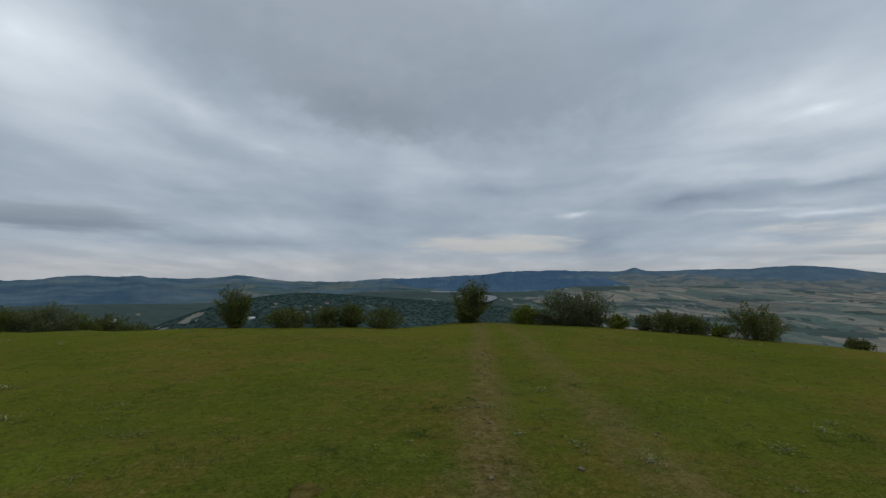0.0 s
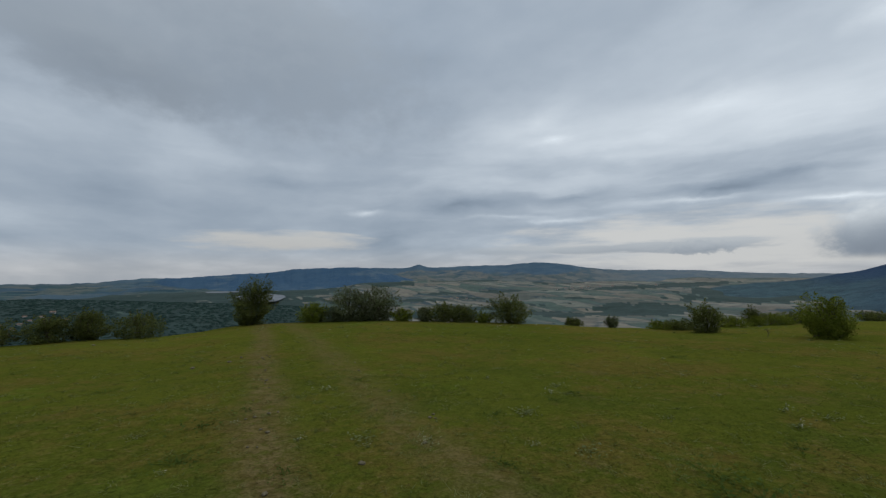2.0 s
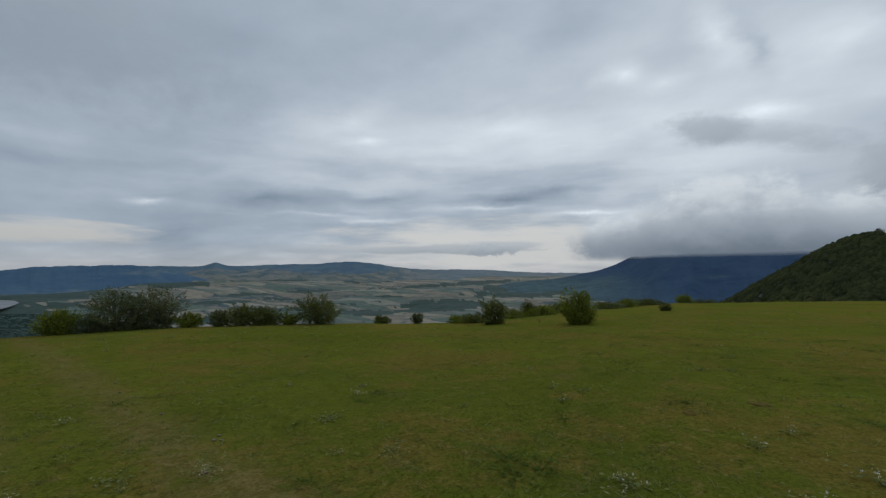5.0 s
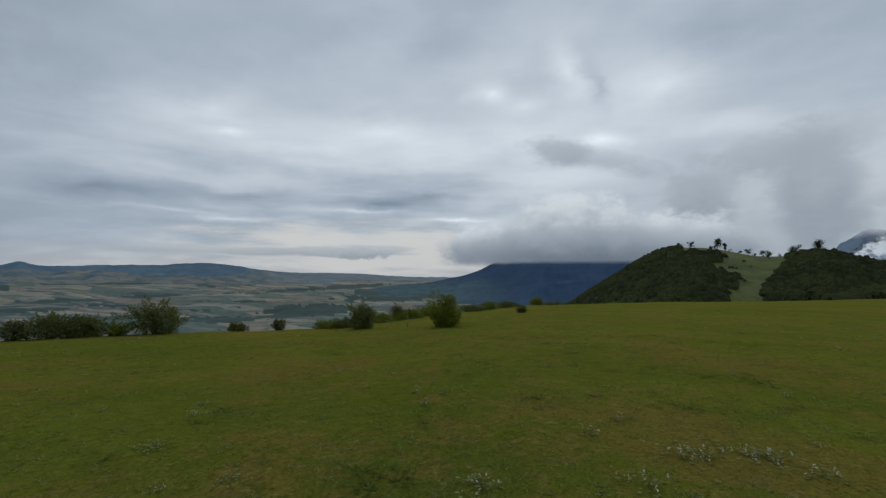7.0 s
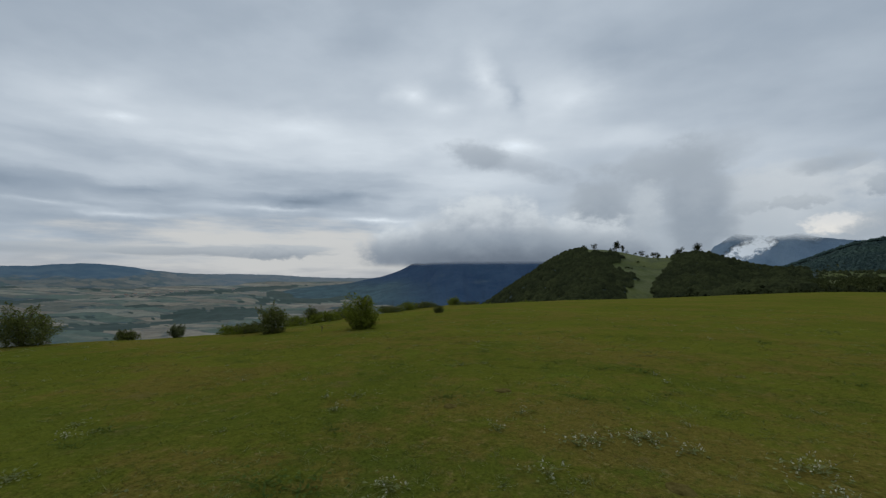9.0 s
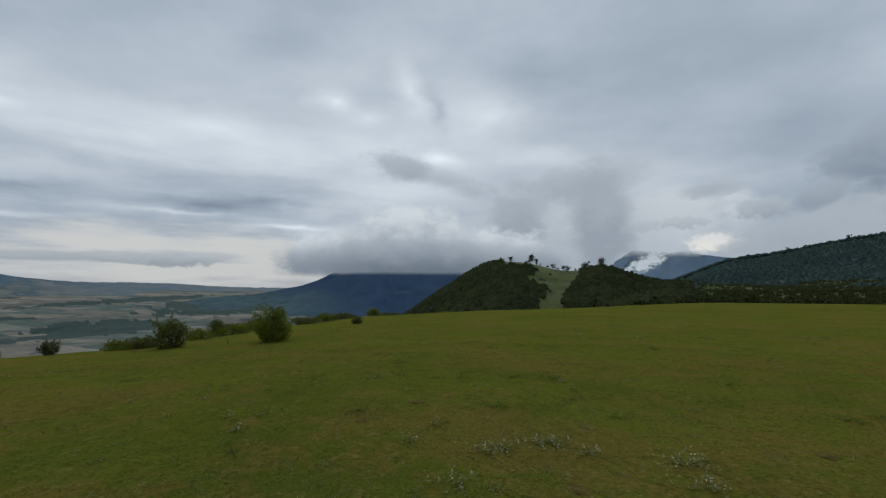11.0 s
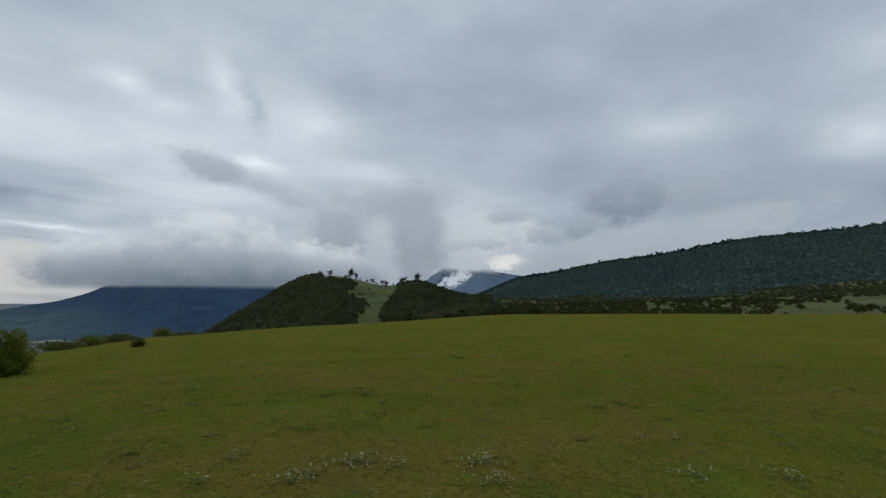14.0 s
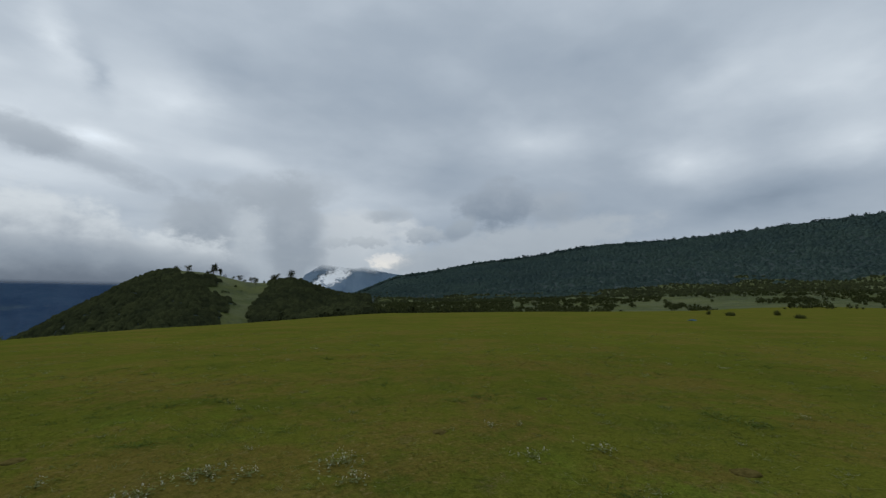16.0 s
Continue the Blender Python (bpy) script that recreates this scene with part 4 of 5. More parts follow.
# azimuth, distance, height, width, leaf, how vase-shaped, how sparse, words
BROW_SHRUBS = [
    (-22.0, 21.5, 1.70, 1.35, LEAF_DARK, 0.9, 0.3, "tall fan-shaped dark green shrub at the meadow's edge"),
    (-16.4, 21.0, 0.85, 1.75, LEAF_DARK, 0, 0.0, "low broad dark green shrub at the meadow's edge"),
    (-11.6, 21.0, 1.00, 1.30, LEAF_DARK, 0, 0.1, "dark green shrub with an uneven top"),
    (-8.6, 21.0, 1.12, 1.30, LEAF_DARK, 0, 0.1, "dark green shrub with an uneven top"),
    (-4.4, 21.3, 0.88, 1.60, LEAF_DARK, 0, 0.5, "thin low dark shrub beside a track"),
    (6.6, 21.3, 1.85, 1.78, LEAF_DARK, 0.3, 0.0, "dark bushy hawthorn with a leaning top"),
    (13.8, 21.5, 0.90, 1.30, LEAF_LIGHT, 0, 0.0, "small bright green shrub on the brow"),
    (18.2, 21.0, 1.58, 1.90, LEAF_GREY, 0.2, 0.5, "wide grey-green shrub with bare twigs"),
    (21.6, 20.8, 1.62, 2.00, LEAF_GREY, 0.2, 0.5, "wide grey-green shrub with bare twigs"),
    (16.2, 20.6, 0.55, 1.10, LEAF_GREY, 0, 0.3, "low grey-green growth under a taller shrub"),
    (19.8, 20.4, 0.50, 1.30, LEAF_GREY, 0, 0.3, "low grey-green growth under a taller shrub"),
    (24.7, 21.3, 0.66, 1.05, LEAF_LIGHT, 0, 0.1, "small yellow-green shrub on the brow"),
    (27.6, 21.6, 0.72, 0.75, LEAF_GREY, 0.3, 0.3, "small upright grey-green shrub"),
    (30.0, 21.4, 0.86, 1.35, LEAF_DARK, 0, 0.0, "dense dark green shrub on the brow"),
    (32.6, 21.4, 0.80, 1.40, LEAF_DARK, 0, 0.0, "dense dark green shrub on the brow"),
    (35.3, 21.8, 0.48, 0.80, LEAF_LIGHT, 0.2, 0.3, "small yellow-green shrub on the brow"),
    (38.5, 21.2, 1.25, 1.70, LEAF_DARK, 0.3, 0.0, "broad spreading green shrub with pointed sprigs"),
    (46.4, 21.6, 0.34, 0.85, LEAF_DARK, 0, 0.0, "flat cushion of dark shrub"),
    (50.8, 22.0, 0.52, 0.65, LEAF_GREY, 0.5, 0.3, "small ragged grey shrub"),
    (56.4, 22.0, 0.36, 1.60, LEAF_LIGHT, 0, 0.1, "low mid-green scrub on the slope"),
    (62.9, 24.5, 0.50, 1.40, LEAF_LIGHT, 0, 0.1, "low mid-green scrub on the slope"),
    (58.2, 21.5, 0.50, 0.90, LEAF_DARK, 0, 0.2, "rounded shrub leaning on its neighbour"),
    (60.5, 20.0, 1.15, 1.20, LEAF_DARK, 0.1, 0.0, "compact nearly black-green shrub"),
    (64.9, 27.0, 1.05, 0.75, LEAF_DARK, 0.6, 0.2, "dark pointed shrub behind the edge"),
    (70.9, 18.2, 1.32, 1.42, LEAF_LIGHT, 0.35, 0.0, "round green shrub standing alone, dark below"),
    (80.6, 26.7, 0.40, 0.58, LEAF_DARK, 0.0, 0.1, "tiny dark bush in the grass"),
    (66.6, 27.0, 0.62, 2.20, LEAF_LIGHT, 0, 0.1, "low mid-green scrub on the slope"),
    (69.4, 28.6, 0.62, 2.20, LEAF_DARK, 0, 0.1, "low dark scrub on the slope"),
    (74.3, 32.5, 0.50, 1.70, LEAF_DARK, 0, 0.1, "row of low scrub along the edge"),
    (76.6, 34.0, 0.62, 1.50, LEAF_LIGHT, 0, 0.1, "row of low scrub along the edge"),
    (78.8, 36.0, 0.50, 2.00, LEAF_DARK, 0, 0.1, "row of low scrub along the edge"),
    (82.6, 40.5, 0.72, 1.40, LEAF_LIGHT, 0, 0.1, "row of low scrub along the edge"),
    (84.6, 43.0, 0.55, 2.20, LEAF_DARK, 0, 0.1, "row of low scrub along the edge"),
    (87.0, 46.5, 0.55, 2.40, LEAF_LIGHT, 0, 0.1, "row of low scrub along the edge"),
    (89.4, 49.0, 0.42, 2.60, LEAF_DARK, 0, 0.1, "row of low scrub along the edge"),
    (92.0, 52.0, 0.48, 2.40, LEAF_LIGHT, 0, 0.1, "row of low scrub along the edge"),
]
for az, r, high, wide, leaf, vase, sparse, words in BROW_SHRUBS:
    r = min(r, float(brow(np.float64(az))[0]) - 0.3) if az < 56 else r
    shrub(at_az(az, r), 1.13 * high, 1.08 * wide, leaf, words, vase, sparse, lean=0.3 if "leaning top" in words else 0.0)
for x, y, high, wide in ((20.1, -66.7, 0.60, 1.15), (16.4, -73.1, 0.75, 0.8), (11.6, -59.8, 0.5, 1.2), (24.6, -72.5, 0.6, 0.65)):
    shrub(at_az(math.degrees(math.atan2(x, y)), math.hypot(x, y)), high, wide, LEAF_DARK, "small dark bush standing alone in the pasture", group="bushes in the pasture")
# the thicket that closes the meadow on its far corner
for k in range(10):
    az = -52.5 + 2.3 * k
    high = (1.62 if az < -37.5 else 1.42) * rng.uniform(0.9, 1.08) * (0.7 if az > -33.5 else 1)
    shrub(at_az(az, 25 + rng.uniform(-0.9, 0.9)), high, rng.uniform(1.9, 2.6), (LEAF_DARK, LEAF_DARK, LEAF_GREY, LEAF_LIGHT)[k % 4], "dense dark green thicket shrub grown together with others", group="thicket", name="thicket_shrub")


# ---- woods ----
def domed_crowns(places, sizes, sides, seed, flat=1.0):
    """A closed canopy: low uneven domes that run into one another, all in one mesh."""
    g = np.random.default_rng(seed)
    n = len(places)
    turn = 2 * np.pi * (np.arange(sides)[None] + np.array([[0.0], [0.5], [0.0]])) / sides
    out = np.array([[1.0], [0.80], [0.40]])
    up = np.array([[-0.25], [0.45], [0.86]])
    unit = np.stack([out * np.cos(turn), out * np.sin(turn), up + 0 * turn], -1).reshape(-1, 3)
    unit = np.concatenate([unit, [[0, 0, 1.0]]])
    k = len(unit)
    form = np.stack([sizes * g.uniform(0.45, 0.70, n), sizes * g.uniform(0.45, 0.70, n), sizes * flat * g.uniform(0.45, 0.85, n)], -1)
    v = unit[None] * form[:, None] * (1 + g.uniform(-0.20, 0.20, (n, k, 1)))
    a = g.uniform(0, 6.28, n)
    c, t = np.cos(a)[:, None], np.sin(a)[:, None]
    v = np.stack([c * v[..., 0] - t * v[..., 1], t * v[..., 0] + c * v[..., 1], v[..., 2]], -1) + places[:, None]
    q = np.arange(sides)
    qn = (q + 1) % sides
    f = np.concatenate([np.stack(w, -1) for b in (0, sides) for w in (((b + q), (b + qn), (b + sides + q)), ((b + qn), (b + sides + qn), (b + sides + q)))]
                       + [np.stack([2 * sides + q, 2 * sides + qn, 0 * q + 3 * sides], -1)])
    return v.reshape(-1, 3), (f[None] + k * np.arange(n)[:, None, None]).reshape(-1, 3)


def leafy_crowns(places, sizes, sprays, seed, flat=1.0):
    """Uneven tree crowns of many leafy sprays, turned mostly outwards, all in one mesh."""
    g = np.random.default_rng(seed)
    n = len(places)
    d = g.normal(size=(n, sprays, 3))
    d[..., 2] = np.abs(d[..., 2]) * 0.9 - 0.25
    d /= np.linalg.norm(d, axis=2, keepdims=True)
    form = np.stack([sizes * g.uniform(0.40, 0.62, n), sizes * g.uniform(0.40, 0.62, n), sizes * flat * g.uniform(0.42, 0.85, n)], -1)
    c = places[:, None] + d * form[:, None] * g.uniform(0.62, 1.12, (n, sprays, 1))
    c[..., 2] += (sizes * flat * 0.30)[:, None]
    face = d + g.normal(size=d.shape) * 0.55
    face /= np.linalg.norm(face, axis=2, keepdims=True)
    e = np.cross(face, g.normal(size=d.shape))
    e /= np.linalg.norm(e, axis=2, keepdims=True) + 1e-9
    w = np.cross(face, e)
    k = sizes[:, None, None] * g.uniform(0.14, 0.34, (n, sprays, 1)) * math.sqrt(18 / sprays)
    v = np.stack([c - e * k, c + w * k * 0.8, c + e * k * 1.1, c - w * k * 0.7], 2).reshape(-1, 3)
    return v, np.arange(4 * n * sprays).reshape(-1, 4)


def scatter(count, az0, az1, r0, r1, seed, keep, power=2.0):
    g = np.random.default_rng(seed)
    az = g.uniform(az0, az1, count)
    r = (g.uniform(r0**power, r1**power, count)) ** (1 / power)
    ok = keep(r, az)
    az, r = az[ok], r[ok]
    return az, r, np.stack([r * np.sin(np.radians(az)), r * np.cos(np.radians(az)), land(r, az)], -1)


def wood(name, label, mat, count, az0, az1, r0, r1, seed, keep, lo, hi, sprays, flat=1.0, grow=0.0, domes=0):
    az, r, p = scatter(count, az0, az1, r0, r1, seed, keep)
    g = np.random.default_rng(seed + 1)
    sizes = lo + (hi - lo) * g.random(len(p)) ** 1.6
    # trees stand smaller towards the wood's lower edge
    sizes = sizes * (1 - grow + grow * np.clip((r - r0) / (r1 - r0), 0, 1))
    v, f = domed_crowns(p, sizes, domes, seed + 2, flat) if domes else leafy_crowns(p, sizes, sprays, seed + 2, flat)
    return tagged(new(name, mesh_of(name, v, f, (mat,), shade=domes > 0)), label, "woodland", kind="stuff")


def in_scrub(r, a):
    """Where bushes stand in the pasture: in belts, closer together up the slope."""
    return (fbm(a * 0.55, np.log(r) * 6.5, 4, 33) > -0.22 - 0.5 * smooth(np.degrees(np.arctan2(land(r, a) - EYE, r)), 0.35, 1.0) + 0.10 * smooth(a, 132, 144) + 0.20 * smooth(a, 148, 154) - 0.16 * smooth(r, 420, 640)) & ~woods_at(r, a)[1] & (r > 1.15 * brow(a)[0])


wood("hill_wood", "dense dark green broadleaf wood on the near hill", CROWN, 17500, 78, 121, 120, 455, 1, lambda r, a: woods_at(r, a)[0], 1.8, 5.8, 0, 0.72, domes=6)
wood("slope_wood", "dark wooded mountain slope with a ragged crest", CROWN_HAZED, 38000, 114, 180, 250, 1060, 2, lambda r, a: woods_at(r, a)[1], 3.0, 10.5, 0, 0.60, 0.58, domes=4)
wood("crest_trees", "row of dark trees along the slope's crest", CROWN_HAZED, 700, 121, 182, 985, 1004, 8, lambda r, a: fbm(a * 2.2, a * 0, 3, 77) > 0.10 - 0.22 * smooth(a, 138, 150), 3.5, 8.5, 26)
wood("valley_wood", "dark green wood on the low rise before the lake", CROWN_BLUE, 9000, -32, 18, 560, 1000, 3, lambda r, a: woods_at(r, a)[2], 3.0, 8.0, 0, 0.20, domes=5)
wood("pasture_scrub", "scattered dark shrubs on the pasture slope", CROWN, 30000, 112, 182, 290, 700, 4,
     in_scrub, 0.5, 2.8, 0, 0.9, domes=6)
wood("near_scrub", "leafy green bushes scattered over the near pasture", LEAF_SCRUB, 5200, 112, 182, 130, 290, 9, in_scrub, 0.5, 2.4, 30, 0.9)
wood("clearing_scrub", "few dark bushes on the hill's clearing", CROWN, 30, 101.5, 108.5, 240, 400, 6, lambda r, a: ~woods_at(r, a)[0], 1.0, 2.6, 24)
wood("edge_scrub", "low scrub where the meadow meets the hill", CROWN, 1500, 84, 135, 75, 190, 5,
     lambda r, a: (fbm(r * np.sin(np.radians(a)) / 14, r * np.cos(np.radians(a)) / 14, 3, 51) > -0.02) & (r > brow(a)[0] * 1.12), 0.6, 2.2, 30)


def tree(at, height, width, label, seed):
    """A hilltop tree: tapered trunk, limbs, and a crown of many clumps with gaps."""
    g = np.random.default_rng(seed)
    foot = empty_thing("tree", label, "tree", "trees along the hill's crest")
    foot.location = at
    limbs = [stick([(0, 0, -0.3), (0.1, 0, height * 0.25), (0.0, 0.1, height * 0.5)], 0.04 * height, 0.022 * height, 7)]
    tips = []
    for k in range(9):
        a, q = g.uniform(0, 6.28), g.uniform(0.3, 1.0)
        tip = np.array([0.42 * width * q * np.cos(a), 0.42 * width * q * np.sin(a), height * g.uniform(0.24, 0.9)])
        limbs.append(stick([(0, 0, height * g.uniform(0.2, 0.42)), tip * (0.5, 0.5, 0.72), tip], 0.016 * height, 0.005 * height, 5))
        tips.append(tip)
    tips = np.array(tips)
    c = tips[g.integers(0, len(tips), 1500)] + g.normal(size=(1500, 3)) * (0.13 * width, 0.13 * width, 0.10 * height)
    v, f = leaves(c, 0.055 * height)
    part("crown", mesh_of("crown", v, f, (CROWN,), shade=False), foot, kind="stuff")
    v, f = joined(limbs)
    part("trunk", mesh_of("trunk", v, f, (BARK,)), foot)


for k, (az, r, high, wide) in enumerate([(102.9, 399, 8.5, 6.0), (103.6, 400, 6.0, 3.2), (100.3, 399, 5.0, 5.5), (99.2, 398, 4.0, 4.5), (105.6, 399, 4.5, 4.5), (106.9, 400, 4.6, 5.0), (107.5, 401, 4.4, 4.8), (109.6, 400, 7.5, 6.5), (111.5, 398, 8.5, 8.0)]):
    tree(at_az(az, r), high, wide, "lone dark tree against the sky on the hill's crest" if k < 2 else "small dark tree on the hill's crest", 100 + k)


# ---- water and buildings in the valley ----
def along(az, el, start=150.0):
    """Where the land beyond a distance is first seen at that height (degrees above the eye)."""
    r = np.geomspace(start, 4300, 4000)
    up = np.degrees(np.arctan2(land(r, np.full_like(r, az)) - EYE, r))
    k = int(np.argmax(up >= el))
    return float(r[k]) if up[k] >= el else 2600.0


WATER = material("lake_water", lambda n, w: n.mix(n.ramp(n.noise(w, 0.01, 4), 0.35, 0.65), (0.15, 0.165, 0.18), (0.21, 0.22, 0.23)), 0.6, spec=0.25)
ring = np.linspace(0, 2 * np.pi, 72, endpoint=False)
for k, (at, wide, off, deep) in enumerate(LAKES):
    lake_az = at + wide * (1 + 0.10 * np.sin(3 * ring + k)) * np.cos(ring)
    lake_r = off + deep * (1 + 0.12 * np.sin(2 * ring + 1 + k)) * np.sin(ring)
    rim = np.stack([lake_r * np.sin(np.radians(lake_az)), lake_r * np.cos(np.radians(lake_az)), np.full(72, LAKE_Z)], -1)
    lake_f = np.array([[0, 1 + (q + 1) % 72, 1 + q] for q in range(72)])
    tagged(new("water_%d" % (k + 1), mesh_of("water", np.concatenate([[rim.mean(0)], rim]), lake_f, (WATER,))), "pale grey lake at the foot of the hills", "lake", kind="structure")

WALL = material("whitewashed_wall", lambda n, w: n.mix(n.ramp(n.noise(w, 0.4, 4), 0.35, 0.65), (0.38, 0.37, 0.34), (0.50, 0.49, 0.46)), 0.9)
ROOF = material("tile_roof", lambda n, w: n.mix(n.ramp(n.noise(w, 0.5, 4), 0.35, 0.65), (0.22, 0.14, 0.10), (0.34, 0.25, 0.20)), 0.9)
SHEET = material("pale_sheet_roof", lambda n, w: n.mix(n.ramp(n.noise(w, 0.3, 4), 0.35, 0.65), (0.50, 0.50, 0.48), (0.62, 0.62, 0.60)), 0.6)


def house(at, turn, length, depth, eaves, roof_mat, label, name="house"):
    foot = empty_thing(name, label, "house", "village houses")
    foot.matrix_basis = Matrix.Translation(at) @ Matrix.Rotation(turn, 4, "Z")
    l, d, e, g = length / 2, depth / 2, eaves, eaves + depth * 0.28
    v = [(-l, -d, -3), (l, -d, -3), (l, d, -3), (-l, d, -3), (-l, -d, e), (l, -d, e), (l, d, e), (-l, d, e), (-l, 0, g), (l, 0, g)]
    bm = bmesh.new()
    p = [bm.verts.new(q) for q in v]
    for face in ((0, 1, 5, 4), (2, 3, 7, 6), (1, 2, 6, 9, 5), (3, 0, 4, 8, 7)):
        bm.faces.new([p[k] for k in face])
    me = bpy.data.meshes.new("wall")
    bm.to_mesh(me)
    bm.free()
    me.materials.append(WALL)
    part("wall", me, foot)
    o = 0.5
    bm = bmesh.new()
    drop = 0.28 * 2 * o
    prof = [(-d - o, e - drop + 0.1), (0, g + 0.1), (d + o, e - drop + 0.1), (d + o, e - drop + 0.4), (0, g + 0.4), (-d - o, e - drop + 0.4)]
    a = [bm.verts.new((-l - o, y, z)) for y, z in prof]
    b = [bm.verts.new((l + o, y, z)) for y, z in prof]
    for k in range(6):
        bm.faces.new((a[k], a[(k + 1) % 6], b[(k + 1) % 6], b[k]))
    for loop in (a, b):
        bm.faces.new((loop[0], loop[1], loop[4], loop[5]))
        bm.faces.new((loop[1], loop[2], loop[3], loop[4]))
    bmesh.ops.recalc_face_normals(bm, faces=bm.faces)
    me = bpy.data.meshes.new("roof")
    bm.to_mesh(me)
    bm.free()
    me.materials.append(roof_mat)
    part("roof", me, foot)


for az, el, length in ((-20.3, -5.25, 22), (-13.9, -4.6, 9), (-13.2, -4.3, 8), (-14.4, -5.0, 10), (-12.4, -4.0, 9), (-11.6, -3.6, 12), (-13.6, -3.9, 8), (-15.2, -4.6, 8), (-17.6, -3.6, 11), (-10.6, -4.4, 8), (-33.6, -5.0, 18), (-31.5, -4.4, 10), (-26.0, -5.3, 8), (-12.0, -5.2, 9), (-14.8, -5.5, 9), (45.5, -1.95, 9), (46.3, -1.9, 10), (47.4, -1.95, 8), (48.2, -1.8, 9), (49.6, -1.75, 9), (51.0, -1.7, 10), (44.4, -2.1, 8), (31.0, -3.3, 9), (31.8, -3.25, 9), (33.0, -3.3, 8), (55.8, -1.5, 9)):
    rr = along(az, el)
    house(at_az(az, rr), radians(-az + rng.uniform(-25, 25)), 0.62 * length * rr / 1100, min(9, length * 0.5) * rr / 1100, 2.0 * rr / 1100, SHEET if length > 15 else ROOF, "long low white farm building in the valley" if length > 15 else "small white village house with a tiled roof", "farm_building" if length > 15 else "house")


# ---- on the meadow ----
def blades(count, seed):
    g = np.random.default_rng(seed)
    az = g.uniform(-62, 190, count)
    r = 0.3 + 15 * g.random(count) ** 1.15
    x, y = r * np.sin(np.radians(az)), r * np.cos(np.radians(az))
    keep = g.random(count) < 0.35 + 1.6 * np.clip(fbm(x / 1.2, y / 1.2, 3, 61) + 0.25, 0, 0.6)
    for start, lean in ((0.10, 0.135), (1.85, 0.10)):
        keep &= (np.abs(x - start - lean * y) > 0.3) | (g.random(count) < 0.25)
    x, y, r, az = x[keep], y[keep], r[keep], az[keep]
    n = len(x)
    root = np.stack([x, y, land(r, az) - 0.004], -1)
    a = g.uniform(0, 6.28, n)
    h = g.uniform(0.007, 0.022, n) * (1 + 0.9 * (g.random(n) < 0.06))
    w = np.stack([np.cos(a), np.sin(a), 0 * a], -1) * (0.0018 + 0.0007 * r)[:, None]
    tip = root + np.stack([g.normal(size=n) * 3.2 * h, g.normal(size=n) * 3.2 * h, h], -1)
    v = np.stack([root - w, root + w, tip], 1).reshape(-1, 3)
    return v, np.arange(3 * n).reshape(-1, 3)


def blade_paint(n, where):
    pale = n.mix(n.add("NewGeometry", out=8), (1.25, 1.3, 1.25), (2.1, 2.0, 1.9))
    return n.mix(1.0, meadow_paint(n, where), pale, "MULTIPLY")


GRASS = thin(material("grass_blade", blade_paint, 0.95, spec=0.0))
v, f = blades(230000, 12)
tagged(new("grass", mesh_of("grass", v, f, (GRASS,), shade=False)), "short grazed meadow grass", "grass", kind="stuff")



def tufts(count, seed):
    """Small clumps of taller grass that the animals left standing."""
    g = np.random.default_rng(seed)
    az = g.uniform(-62, 190, count)
    r = 1.6 + 30 * g.random(count) ** 1.5
    x, y = r * np.sin(np.radians(az)), r * np.cos(np.radians(az))
    keep = g.random(count) < 0.15 + 2.2 * np.clip(fbm(x / 2.3, y / 2.3, 3, 91) + 0.05, 0, 0.5)
    keep &= r < brow(az)[0]
    x, y, r, az = x[keep], y[keep], r[keep], az[keep]
    n, k = len(x), 11
    root = np.stack([x, y, land(r, az) - 0.004], -1)
    size = g.uniform(0.6, 1.5, n)
    foot = root[:, None] + g.normal(size=(n, k, 3)) * (0.035, 0.035, 0) * size[:, None, None]
    a = g.uniform(0, 6.28, (n, k))
    w = np.stack([np.cos(a), np.sin(a), 0 * a], -1) * (0.0028 + 0.0006 * r)[:, None, None]
    h = g.uniform(0.010, 0.030, (n, k)) * size[:, None]
    tip = foot + np.stack([g.normal(size=(n, k)) * 2.2 * h, g.normal(size=(n, k)) * 2.2 * h, h], -1)
    v = np.stack([foot - w, foot + w, tip], 2).reshape(-1, 3)
    return v, np.arange(3 * n * k).reshape(-1, 3)


TUFT = leafy("tuft_blade", (0.130, 0.170, 0.034), (0.320, 0.320, 0.130))
v, f = tufts(21000, 14)
tagged(new("grass_tufts", mesh_of("grass_tufts", v, f, (TUFT,), shade=False)), "small tufts of longer grass in the meadow", "grass", kind="stuff")

WEED_LEAF = leafy("weed_leaf", (0.205, 0.240, 0.080), (0.320, 0.330, 0.155))
WEED_DARK = leafy("dark_weed_leaf", (0.090, 0.140, 0.030), (0.165, 0.210, 0.052))
PETAL = material("pale_petal", lambda n, w: (0.58, 0.56, 0.40), 0.8)
EARTH = material("bare_earth", lambda n, w: n.mix(n.ramp(n.noise(w, 14.0, 5, 0.65), 0.35, 0.65), (0.082, 0.066, 0.018), (0.140, 0.112, 0.034)), 1.0, 0.6, lambda n, w: n.math("MULTIPLY", n.noise(w, 30.0, 4, 0.7), 0.03), spec=0.0)
STONE = material("pale_stone", lambda n, w: n.mix(n.ramp(n.noise(w, 18.0, 5, 0.65), 0.35, 0.65), (0.13, 0.105, 0.058), (0.22, 0.185, 0.115)), 0.95, 0.4, lambda n, w: n.math("MULTIPLY", n.noise(w, 40.0, 4, 0.7), 0.01))


